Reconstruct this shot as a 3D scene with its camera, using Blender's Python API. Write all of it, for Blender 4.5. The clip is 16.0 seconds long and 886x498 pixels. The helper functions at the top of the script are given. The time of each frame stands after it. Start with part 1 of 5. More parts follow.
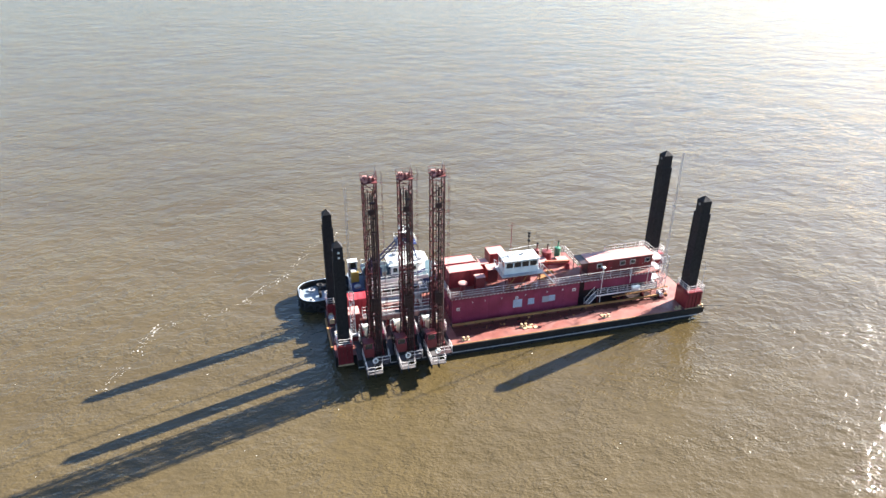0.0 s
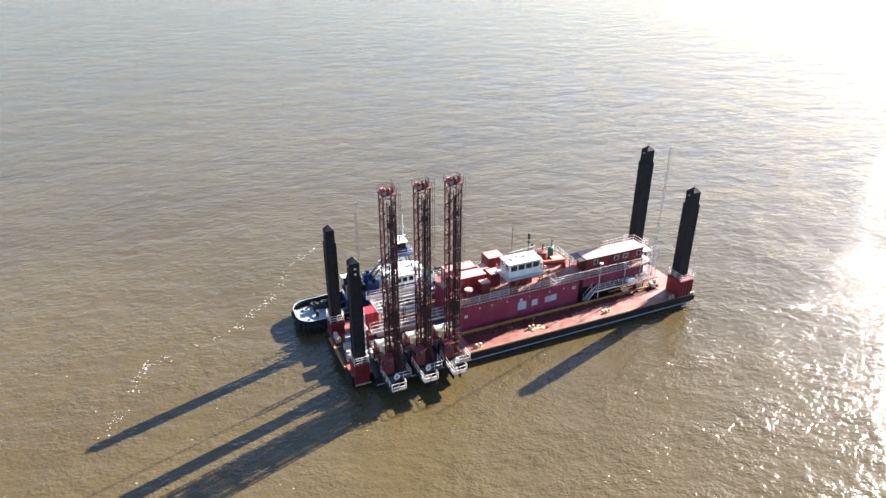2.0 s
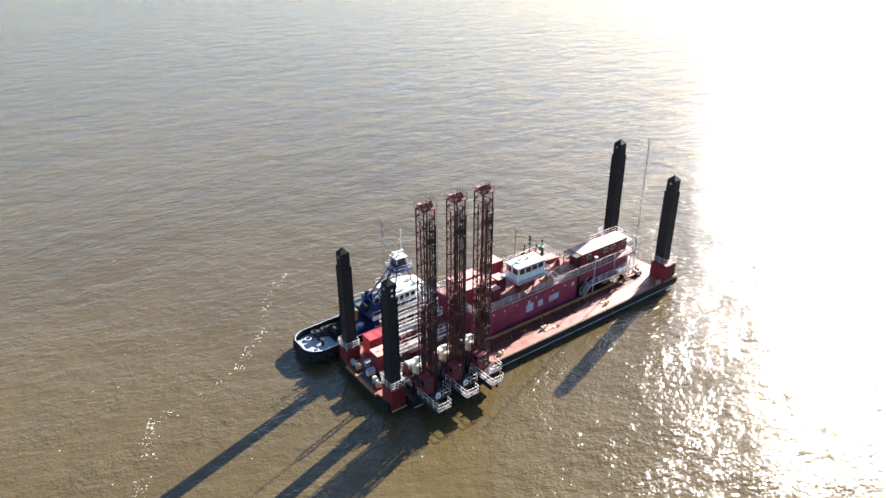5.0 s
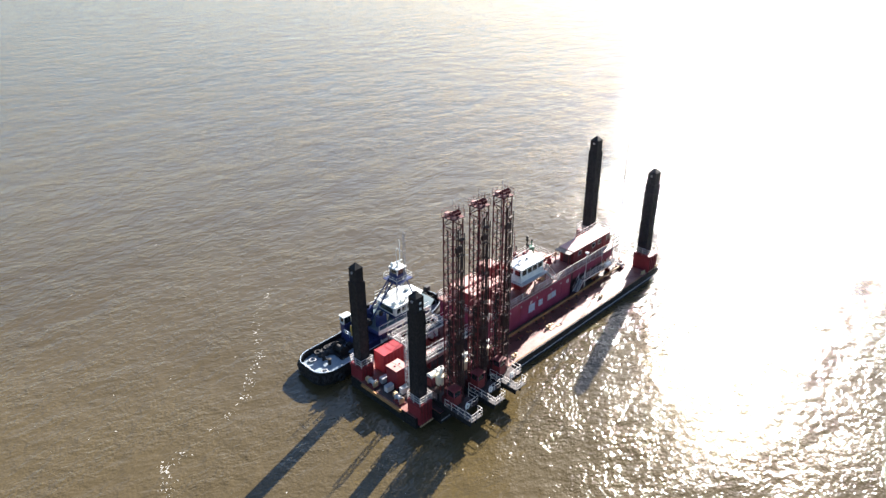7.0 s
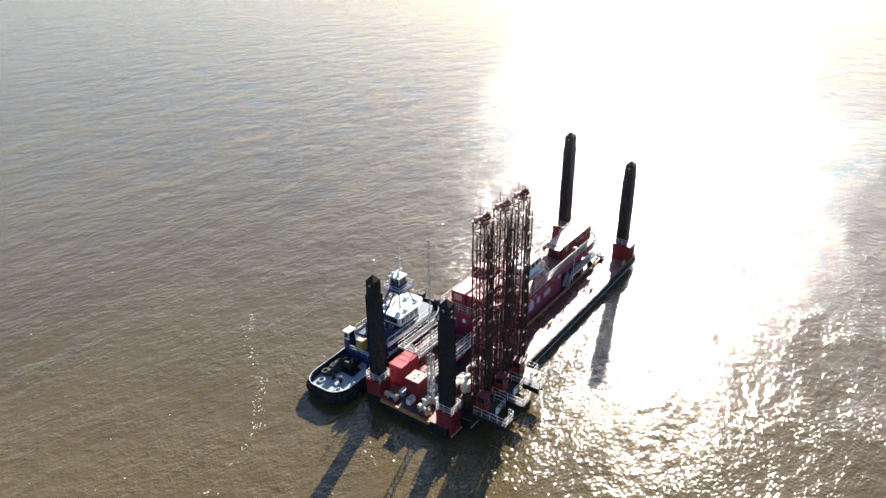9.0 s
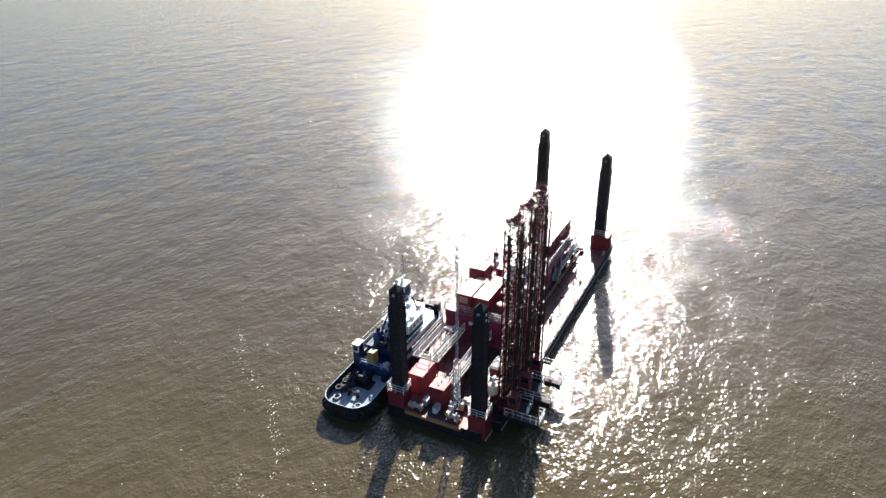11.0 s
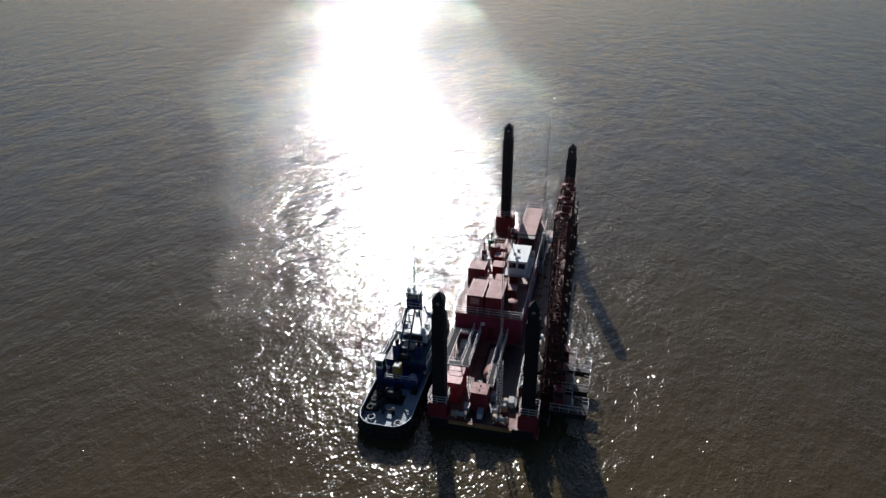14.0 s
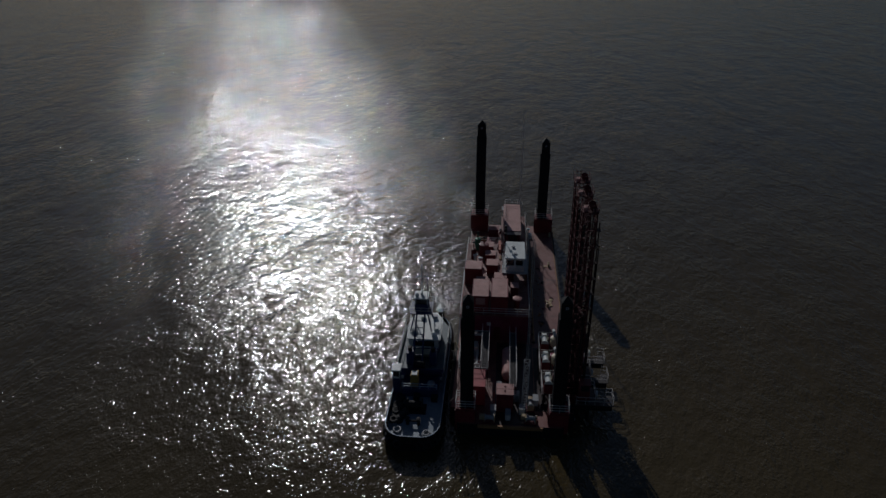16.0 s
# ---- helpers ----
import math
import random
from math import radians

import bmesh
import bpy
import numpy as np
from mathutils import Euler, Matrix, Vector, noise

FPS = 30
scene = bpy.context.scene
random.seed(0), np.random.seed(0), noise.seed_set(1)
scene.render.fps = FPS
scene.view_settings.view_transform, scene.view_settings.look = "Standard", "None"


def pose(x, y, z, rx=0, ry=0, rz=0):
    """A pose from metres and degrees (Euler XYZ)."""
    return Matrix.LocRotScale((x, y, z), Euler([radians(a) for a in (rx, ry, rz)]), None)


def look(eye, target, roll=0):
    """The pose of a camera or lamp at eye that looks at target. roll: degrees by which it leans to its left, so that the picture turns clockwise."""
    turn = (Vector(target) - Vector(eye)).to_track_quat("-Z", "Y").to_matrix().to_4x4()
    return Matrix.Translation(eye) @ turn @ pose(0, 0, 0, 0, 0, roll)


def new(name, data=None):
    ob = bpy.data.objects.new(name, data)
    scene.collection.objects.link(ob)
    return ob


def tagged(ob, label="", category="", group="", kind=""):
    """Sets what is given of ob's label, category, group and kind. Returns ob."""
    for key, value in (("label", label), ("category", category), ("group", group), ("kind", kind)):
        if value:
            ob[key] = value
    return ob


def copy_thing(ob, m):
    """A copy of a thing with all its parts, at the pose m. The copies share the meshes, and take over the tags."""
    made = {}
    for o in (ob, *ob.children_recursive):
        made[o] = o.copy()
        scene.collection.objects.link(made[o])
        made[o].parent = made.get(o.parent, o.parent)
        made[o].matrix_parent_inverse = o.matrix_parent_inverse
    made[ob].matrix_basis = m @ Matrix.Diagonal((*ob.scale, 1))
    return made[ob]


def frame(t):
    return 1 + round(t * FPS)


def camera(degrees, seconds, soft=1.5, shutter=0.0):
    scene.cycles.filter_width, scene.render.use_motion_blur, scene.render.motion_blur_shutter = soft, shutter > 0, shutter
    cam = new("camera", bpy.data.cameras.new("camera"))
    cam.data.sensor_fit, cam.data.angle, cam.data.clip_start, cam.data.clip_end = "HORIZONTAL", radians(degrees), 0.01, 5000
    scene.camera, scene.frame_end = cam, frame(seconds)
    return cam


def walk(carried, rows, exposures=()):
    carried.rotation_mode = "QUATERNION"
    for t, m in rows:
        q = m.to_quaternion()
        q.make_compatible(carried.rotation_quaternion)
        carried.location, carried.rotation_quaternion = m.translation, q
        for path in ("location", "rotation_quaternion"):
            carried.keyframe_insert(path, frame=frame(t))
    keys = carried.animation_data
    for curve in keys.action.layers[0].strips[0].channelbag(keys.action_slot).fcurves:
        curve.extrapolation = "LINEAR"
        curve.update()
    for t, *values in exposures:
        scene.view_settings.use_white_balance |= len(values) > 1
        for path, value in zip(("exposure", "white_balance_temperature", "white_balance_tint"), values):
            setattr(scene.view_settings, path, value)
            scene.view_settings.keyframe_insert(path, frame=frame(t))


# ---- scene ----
cam = camera(65.5, 16.0)
ROWS = [  # seconds, x, y, z, yaw, pitch, roll
    (0.0, -7.50, -74.38, 55.21, -15.37, -27.44, -0.41),
    (0.5, -10.47, -73.16, 55.14, -17.57, -27.32, -0.32),
    (1.0, -13.39, -71.82, 55.08, -19.71, -27.21, -0.24),
    (1.5, -16.26, -70.38, 55.05, -21.82, -27.12, -0.16),
    (2.0, -19.08, -68.82, 55.02, -23.91, -27.03, -0.09),
    (2.5, -21.84, -67.15, 55.01, -25.99, -26.96, -0.01),
    (3.0, -24.53, -65.37, 55.00, -28.08, -26.90, 0.05),
    (3.5, -27.16, -63.48, 55.01, -30.18, -26.84, 0.11),
    (4.0, -29.72, -61.48, 55.02, -32.29, -26.80, 0.17),
    (6.5, -41.38, -49.92, 55.16, -43.20, -26.70, 0.40),
    (7.0, -43.46, -47.33, 55.20, -45.44, -26.69, 0.44),
    (7.5, -45.45, -44.67, 55.23, -47.69, -26.70, 0.46),
    (8.0, -47.34, -41.93, 55.26, -49.95, -26.70, 0.49),
    (8.5, -49.14, -39.12, 55.28, -52.21, -26.71, 0.51),
    (9.0, -50.84, -36.25, 55.30, -54.47, -26.73, 0.52),
    (11.5, -57.66, -21.20, 55.27, -65.58, -26.83, 0.52),
    (12.0, -58.67, -18.09, 55.23, -67.75, -26.85, 0.51),
    (12.5, -59.54, -14.96, 55.17, -69.90, -26.87, 0.49),
    (13.0, -60.28, -11.80, 55.10, -72.04, -26.89, 0.47),
    (13.5, -60.89, -8.64, 55.01, -74.16, -26.90, 0.44),
    (14.0, -61.34, -5.46, 54.90, -76.29, -26.92, 0.40),
    (14.5, -61.65, -2.27, 54.77, -78.43, -26.93, 0.36),
    (15.0, -61.80, 0.93, 54.62, -80.59, -26.93, 0.32),
    (15.5, -61.78, 4.14, 54.45, -82.79, -26.94, 0.27),
    (16.0, -61.60, 7.36, 54.25, -85.05, -26.93, 0.22),
]
EXPOSURE = [(t, e, 6700 - max(0, t - 9) * 100, 13 - 0.05 * t) for t, e in ((0.0, 2.5), (2.0, 2.42), (4.0, 2.25), (8.0, 1.95), (9.2, 1.8), (11.4, 1.35), (12.5, 0.82), (13.5, 0.12), (14.5, -0.6), (15.3, -1.4), (16.0, -2.15))]
walk(cam, [(t, pose(x, y, z, 90 + pitch, roll, yaw)) for t, x, y, z, yaw, pitch, roll in ROWS], EXPOSURE)

# ---- world and sun ----
SUN_EL, SUN_AZ = 27.9, 17.6  # the sun stands over the +x end, a little towards +y
world = bpy.data.worlds.new("sky")
scene.world = world
world.use_nodes = True
wn = world.node_tree.nodes
sky = wn.new("ShaderNodeTexSky")
sky.sky_type, sky.sun_disc = 'NISHITA', False
sky.sun_elevation, sky.sun_rotation = radians(SUN_EL), radians(90 - SUN_AZ)
sky.dust_density, sky.air_density, sky.ozone_density = 1.0, 1.1, 5.0
world.node_tree.links.new(sky.outputs[0], wn["Background"].inputs[0])
wn["Background"].inputs[1].default_value = 0.056
sun_data = bpy.data.lights.new("sun", 'SUN')
sun_data.energy, sun_data.angle, sun_data.color = 5.0, radians(0.55), (1.0, 0.96, 0.9)
sun = new("sun", sun_data)
toward = Vector((math.cos(radians(SUN_AZ)) * math.cos(radians(SUN_EL)), math.sin(radians(SUN_AZ)) * math.cos(radians(SUN_EL)), math.sin(radians(SUN_EL))))
sun.matrix_world = look(toward * 200, (0, 0, 0))


# ---- materials ----
class Mat:
    """A node material with short ways to add nodes."""

    def __init__(self, name):
        self.m = bpy.data.materials.new(name)
        self.m.use_nodes = True
        self.n, self.l = self.m.node_tree.nodes, self.m.node_tree.links
        self.b = self.n["Principled BSDF"]
        self.pos = self.n.new("ShaderNodeNewGeometry").outputs["Position"]

    def noise(self, scale, detail=4.0, rough=0.55, stretch=(1, 1, 1), turn=0.0):
        mp = self.n.new("ShaderNodeMapping")
        mp.inputs["Scale"].default_value = stretch
        mp.inputs["Rotation"].default_value = (0, 0, turn)
        self.l.new(self.pos, mp.inputs["Vector"])
        t = self.n.new("ShaderNodeTexNoise")
        t.inputs["Scale"].default_value, t.inputs["Detail"].default_value, t.inputs["Roughness"].default_value = scale, detail, rough
        self.l.new(mp.outputs[0], t.inputs["Vector"])
        return t.outputs[0]

    def ramp(self, fac, a, b, ca=(0, 0, 0, 1), cb=(1, 1, 1, 1)):
        r = self.n.new("ShaderNodeValToRGB")
        r.color_ramp.elements[0].position, r.color_ramp.elements[1].position = a, b
        r.color_ramp.elements[0].color, r.color_ramp.elements[1].color = ca, cb
        self.l.new(fac, r.inputs[0])
        return r.outputs[0]

    def mix(self, fac, a, b, how='MIX'):
        x = self.n.new("ShaderNodeMix")
        x.data_type, x.blend_type = 'RGBA', how
        for sock, v in ((x.inputs["Factor"], fac), (x.inputs["A"], a), (x.inputs["B"], b)):
            if isinstance(v, (tuple, float, int)):
                sock.default_value = v
            else:
                self.l.new(v, sock)
        return x.outputs["Result"]

    def math(self, how, a, b=0.5):
        x = self.n.new("ShaderNodeMath")
        x.operation = how
        for sock, v in zip(x.inputs, (a, b)):
            if isinstance(v, (float, int)):
                sock.default_value = v
            else:
                self.l.new(v, sock)
        return x.outputs[0]

    def bump(self, height, strength, distance, under=None):
        x = self.n.new("ShaderNodeBump")
        x.inputs["Strength"].default_value, x.inputs["Distance"].default_value = strength, distance
        self.l.new(height, x.inputs["Height"])
        if under is not None:
            self.l.new(under, x.inputs["Normal"])
        return x.outputs[0]

    def set(self, **k):
        for key, v in k.items():
            s = self.b.inputs[key.replace("_", " ")]
            if isinstance(v, (tuple, float, int)):
                s.default_value = v
            else:
                self.l.new(v, s)
        return self.m


def paint(name, c, rough=0.45, rust=0.35, dirt=0.5, metal=0.0, rust_col=(0.16, 0.06, 0.025, 1)):
    """Weathered marine paint: faded in patches, streaked down its faces, with rust blooms."""
    k = Mat(name)
    c4 = (*c, 1)
    fade = tuple(min(1, v * 1.32 + min(0.02, v * 0.3)) for v in c) + (1,)
    dark = tuple(v * 0.6 for v in c) + (1,)
    col = k.mix(k.ramp(k.noise(0.5, 5), 0.35, 0.7), c4, fade)
    col = k.mix(k.math('MULTIPLY', k.ramp(k.noise(2.2, 6, 0.6, (1, 1, 0.12)), 0.5, 0.75), dirt), col, dark)
    col = k.mix(k.math('MULTIPLY', k.ramp(k.noise(1.6, 8, 0.7), 0.58, 0.72), rust), col, rust_col)
    tint = k.n.new("ShaderNodeObjectInfo").outputs["Random"]
    col = k.mix(k.math('MULTIPLY', tint, 0.12), col, dark)
    rg = k.ramp(k.noise(3.0, 5), 0.3, 0.8, (rough * 0.75,) * 3 + (1,), (min(1, rough * 1.4),) * 3 + (1,))
    return k.set(Base_Color=col, Roughness=rg, Metallic=metal, Specular_IOR_Level=0.35, Normal=k.bump(k.noise(6.0, 6), 0.2, 0.02))


REDBOX = paint("bright_red_paint", (0.33, 0.035, 0.04), 0.4, 0.1)
RED = paint("red_paint", (0.18, 0.02, 0.025), 0.42, 0.2)
MAROON = paint("maroon_paint", (0.2, 0.03, 0.058), 0.38, 0.12, 0.4)
DARKRED = paint("dark_red_paint", (0.12, 0.018, 0.02), 0.5, 0.45)
TOWERRED = paint("tower_red_paint", (0.08, 0.014, 0.016), 0.7, 0.3)
BLACK = paint("black_hull_paint", (0.008, 0.008, 0.008), 0.75, 0.2, 0.4, 0, (0.07, 0.035, 0.02, 1))
SPUD = paint("spud_steel", (0.007, 0.0075, 0.009), 0.75, 0.12, 0.5, 0.0, (0.05, 0.03, 0.022, 1))
PIPE = paint("drill_pipe_steel", (0.03, 0.014, 0.013), 0.62, 0.4, 0.5, 0.0, (0.06, 0.03, 0.02, 1))
WHITE = paint("white_paint", (0.6, 0.63, 0.6), 0.5, 0.12, 0.3)
RAILW = paint("railing_white", (0.56, 0.53, 0.5), 0.5, 0.4, 0.3)
GREY = paint("grey_paint", (0.3, 0.31, 0.32), 0.5, 0.2)
CREAM = paint("cream_paint", (0.6, 0.52, 0.36), 0.45, 0.25)
YELLOW = paint("yellow_paint", (0.4, 0.29, 0.16), 0.5, 0.35)
BROWNRAIL = paint("rusty_yellow_beam", (0.28, 0.14, 0.05), 0.6, 0.5)
GREEN = paint("green_paint", (0.03, 0.16, 0.09), 0.45, 0.2)
BLUE = paint("tug_blue_paint", (0.016, 0.026, 0.085), 0.35, 0.08, 0.3)
LIGHTBLUE = paint("pale_blue_deck_paint", (0.19, 0.24, 0.28), 0.45, 0.2, 0.5)
TEALDECK = paint("dark_teal_deck_paint", (0.05, 0.085, 0.1), 0.5, 0.25, 0.5)
OCHRE = paint("ochre_paint", (0.3, 0.2, 0.04), 0.5, 0.3)
SIDEBLUE = paint("pale_blue_steel", (0.34, 0.42, 0.5), 0.4, 0.1)
ROOFPINK = paint("faded_red_roof", (0.41, 0.215, 0.19), 0.62, 0.3, 0.3)
ORANGE = paint("orange_raft", (0.6, 0.12, 0.03), 0.45, 0.05)
CRANERED = paint("orange_red_paint", (0.34, 0.085, 0.045), 0.45, 0.3)
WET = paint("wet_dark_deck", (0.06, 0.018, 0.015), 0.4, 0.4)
GRATE = paint("dark_grating", (0.06, 0.055, 0.055), 0.85, 0.4)
# dark steel colour, also laid where shade is put into the colour
DARKPLATE = paint("dark_plate_and_shade", (0.035, 0.022, 0.022), 0.4, 0.4)
FOAM = Mat("foam").set(Base_Color=(0.55, 0.53, 0.47, 1), Roughness=0.6)
RUBBER = Mat("black_rubber").set(Base_Color=(0.012, 0.012, 0.013, 1), Roughness=0.75)
GLASS = Mat("dark_window_glass").set(Base_Color=(0.012, 0.016, 0.02, 1), Roughness=0.08, Specular_IOR_Level=0.7)


def deck_paint():
    """Red-brown deck: worn pale, puddled dark, scuffed."""
    k = Mat("red_deck")
    col = k.mix(k.ramp(k.noise(0.25, 6, 0.6), 0.38, 0.66), (0.185, 0.058, 0.045, 1), (0.265, 0.108, 0.086, 1))
    col = k.mix(k.math('MULTIPLY', k.ramp(k.noise(0.9, 8, 0.65, (1, 0.5, 1)), 0.52, 0.66), 0.7), col, (0.1, 0.03, 0.027, 1))
    col = k.mix(k.math('MULTIPLY', k.ramp(k.noise(6.0, 6, 0.7), 0.55, 0.75), 0.4), col, (0.3, 0.16, 0.125, 1))
    rg = k.ramp(k.noise(0.7, 5), 0.4, 0.62, (0.4, 0.4, 0.4, 1), (0.68, 0.68, 0.68, 1))
    return k.set(Base_Color=col, Roughness=rg, Normal=k.bump(k.noise(4.0, 6), 0.4, 0.03))


DECK = deck_paint()


def water_paint():
    """Silty brown river: wind ripples over longer waves."""
    k = Mat("silty_water")
    col = k.mix(k.ramp(k.noise(0.012, 5, 0.6, (1, 2.2, 1), 0.5), 0.35, 0.68), (0.058, 0.0425, 0.018, 1), (0.077, 0.0575, 0.0255, 1))
    long_wave = k.noise(0.09, 4, 0.6, (1.0, 1.7, 1), 0.9)
    mid_wave = k.noise(0.33, 3, 0.5, (1.0, 1.3, 1), 0.75)
    chop = k.noise(0.85, 2, 0.55, (1.0, 1.4, 1), 0.6)
    ripple = k.noise(2.8, 1.0, 0.5, (1.0, 1.25, 1), 1.1)
    fine = k.noise(5.2, 0.5, 0.5, (1.2, 1.0, 1), 0.3)
    gust = k.ramp(k.noise(0.07, 5, 0.65, (1.0, 1.7, 1), 0.4), 0.35, 0.75, (0.45, 0.45, 0.45, 1), (2.0, 2.0, 2.0, 1))
    n1 = k.bump(long_wave, 1.0, 0.5)
    n2 = k.bump(mid_wave, 1.0, 0.17, n1)
    n3 = k.bump(k.math('MULTIPLY', chop, gust), 1.0, 0.12, n2)
    n4 = k.bump(k.math('MULTIPLY', ripple, gust), 1.0, 0.058, n3)
    n5 = k.bump(k.math('MULTIPLY', fine, gust), 1.0, 0.012, n4)
    return k.set(Base_Color=col, Roughness=0.07, IOR=1.47, Normal=n5)


WATER = water_paint()


# ---- mesh helpers ----
class G:
    """Collects faces for one mesh."""

    def __init__(self):
        self.v, self.f = [], []

    def add(self, vs, fs):
        o = len(self.v)
        self.v += [tuple(p) for p in vs]
        self.f += [tuple(i + o for i in q) for q in fs]
        return self

    def box(self, x0, x1, y0, y1, z0, z1, c=0.0):
        if c <= 0:
            return self.add([(x, y, z) for z in (z0, z1) for y in (y0, y1) for x in (x0, x1)],
                            [(0, 2, 3, 1), (4, 5, 7, 6), (0, 1, 5, 4), (2, 6, 7, 3), (0, 4, 6, 2), (1, 3, 7, 5)])
        bm = bmesh.new()
        bmesh.ops.create_cube(bm, size=1, matrix=Matrix.LocRotScale(((x0 + x1) / 2, (y0 + y1) / 2, (z0 + z1) / 2), None, (x1 - x0, y1 - y0, z1 - z0)))
        bmesh.ops.bevel(bm, geom=bm.edges[:], offset=c, segments=2, affect='EDGES', profile=0.5)
        self.add([v.co[:] for v in bm.verts], [[v.index for v in f.verts] for f in bm.faces])
        bm.free()
        return self

    def tube(self, p, q, r, n=6, r2=None):
        p, q = Vector(p), Vector(q)
        d = (q - p).normalized()
        a = d.orthogonal().normalized() if abs(d.z) < 0.99 else Vector((1, 0, 0))
        b = d.cross(a)
        r2 = r if r2 is None else r2
        vs = [o + (a * math.cos(2 * math.pi * (i + 0.5) / n) + b * math.sin(2 * math.pi * (i + 0.5) / n)) * s for o, s in ((p, r), (q, r2)) for i in range(n)]
        fs = [(i, (i + 1) % n, n + (i + 1) % n, n + i) for i in range(n)] + [tuple(range(n))[::-1], tuple(range(n, 2 * n))]
        return self.add(vs, fs)

    def prism(self, poly, z0, z1):
        n = len(poly)
        return self.add([(x, y, z) for z in (z0, z1) for x, y in poly],
                        [(i, (i + 1) % n, n + (i + 1) % n, n + i) for i in range(n)] + [tuple(range(n))[::-1], tuple(range(n, 2 * n))])

    def slab(self, prof, y0, y1):
        """A profile in x and z, drawn out along y."""
        n = len(prof)
        return self.add([(x, y, z) for y in (y0, y1) for x, z in prof],
                        [(i, n + i, n + (i + 1) % n, (i + 1) % n) for i in range(n)] + [tuple(range(n)), tuple(range(n, 2 * n))[::-1]])

    def lathe(self, prof, n=16, at=(0, 0, 0), axis='z'):
        vs, fs = [], []
        for r, h in prof:
            for i in range(n):
                a = 2 * math.pi * i / n
                p = (r * math.cos(a), r * math.sin(a), h)
                p = {'z': p, 'x': (p[2], p[0], p[1]), 'y': (p[1], p[2], p[0])}[axis]
                vs.append((p[0] + at[0], p[1] + at[1], p[2] + at[2]))
        for j in range(len(prof) - 1):
            fs += [(j * n + i, j * n + (i + 1) % n, (j + 1) * n + (i + 1) % n, (j + 1) * n + i) for i in range(n)]
        fs += [tuple(range(n))[::-1], tuple(range((len(prof) - 1) * n, len(prof) * n))]
        return self.add(vs, fs)

    def ring(self, R, r, at=(0, 0, 0), axis='y', n=14, m=6):
        vs, fs = [], []
        for i in range(n):
            a = 2 * math.pi * i / n
            for j in range(m):
                b = 2 * math.pi * j / m
                q = (R + r * math.cos(b))
                p = (q * math.cos(a), q * math.sin(a), r * math.sin(b))
                p = {'z': p, 'x': (p[2], p[0], p[1]), 'y': (p[0], p[2], p[1])}[axis]
                vs.append((p[0] + at[0], p[1] + at[1], p[2] + at[2]))
        for i in range(n):
            for j in range(m):
                fs.append((i * m + j, ((i + 1) % n) * m + j, ((i + 1) % n) * m + (j + 1) % m, i * m + (j + 1) % m))
        return self.add(vs, fs)

    def mesh(self, name, mat):
        me = bpy.data.meshes.new(name)
        me.from_pydata(self.v, [], self.f)
        bm = bmesh.new()
        bm.from_mesh(me)
        bmesh.ops.recalc_face_normals(bm, faces=bm.faces)
        bm.to_mesh(me)
        bm.free()
        me.materials.append(mat)
        return me


def thing(name, at, label, category, group="", kind=""):
    ob = new(name)
    ob.empty_display_size = 0.2
    ob.location = at
    return tagged(ob, label, category, group, kind)


def part(name, g, mat, parent, label=""):
    """Links g (or a finished mesh) as one mesh under its thing, in the thing's own metres."""
    ob = new(name, g if isinstance(g, bpy.types.Mesh) else g.mesh(name, mat))
    ob.parent = parent
    return tagged(ob, label) if label else ob


def solo(name, g, mat, label, category, group="", kind=""):
    return tagged(new(name, g.mesh(name, mat)), label, category, group, kind)


SHARED = {}


def bar(name, p, q, r, mat, parent, n=4, label=""):
    """A round or square bar from p to q as a part of its own; alike bars share one mesh."""
    p, q = Vector(p), Vector(q)
    length = (q - p).length
    key = (round(length, 2), r, n, mat.name)
    if key not in SHARED:
        SHARED[key] = G().tube((0, 0, 0), (0, 0, length), r, n).mesh(name, mat)
    ob = new(name, SHARED[key])
    ob.parent = parent
    ob.matrix_local = Matrix.Translation(p) @ (q - p).to_track_quat('Z', 'Y').to_matrix().to_4x4()
    return tagged(ob, label) if label else ob


def railing(at, pts, label, mat=None, height=1.07, step=1.5, mid=2, r=0.035, group="railings"):
    """A pipe railing that follows pts (in metres from at)."""
    mat = mat or RAILW
    root = thing("railing", at, label, "railing", group)
    for a, b in zip(pts[:-1], pts[1:]):
        a, b = Vector(a), Vector(b)
        n = max(1, round((b - a).length / step))
        for i in range(n + 1):
            p = a.lerp(b, i / n)
            bar("post", p, p + Vector((0, 0, height)), r, mat, root)
        for j in range(mid + 1):
            h = Vector((0, 0, height * (j + 1) / (mid + 1)))
            bar("rail", a + h, b + h, r * 0.85, mat, root)
    return root


# ---- water ----
def water_sheet():
    g = G()
    g.add([(-2400, -2400, 0), (2400, -2400, 0), (2400, 2400, 0), (-2400, 2400, 0)], [(0, 1, 2, 3)])
    return solo("water", g, WATER, "silty brown river water ruffled by wind", "water", kind="structure")


water_sheet()


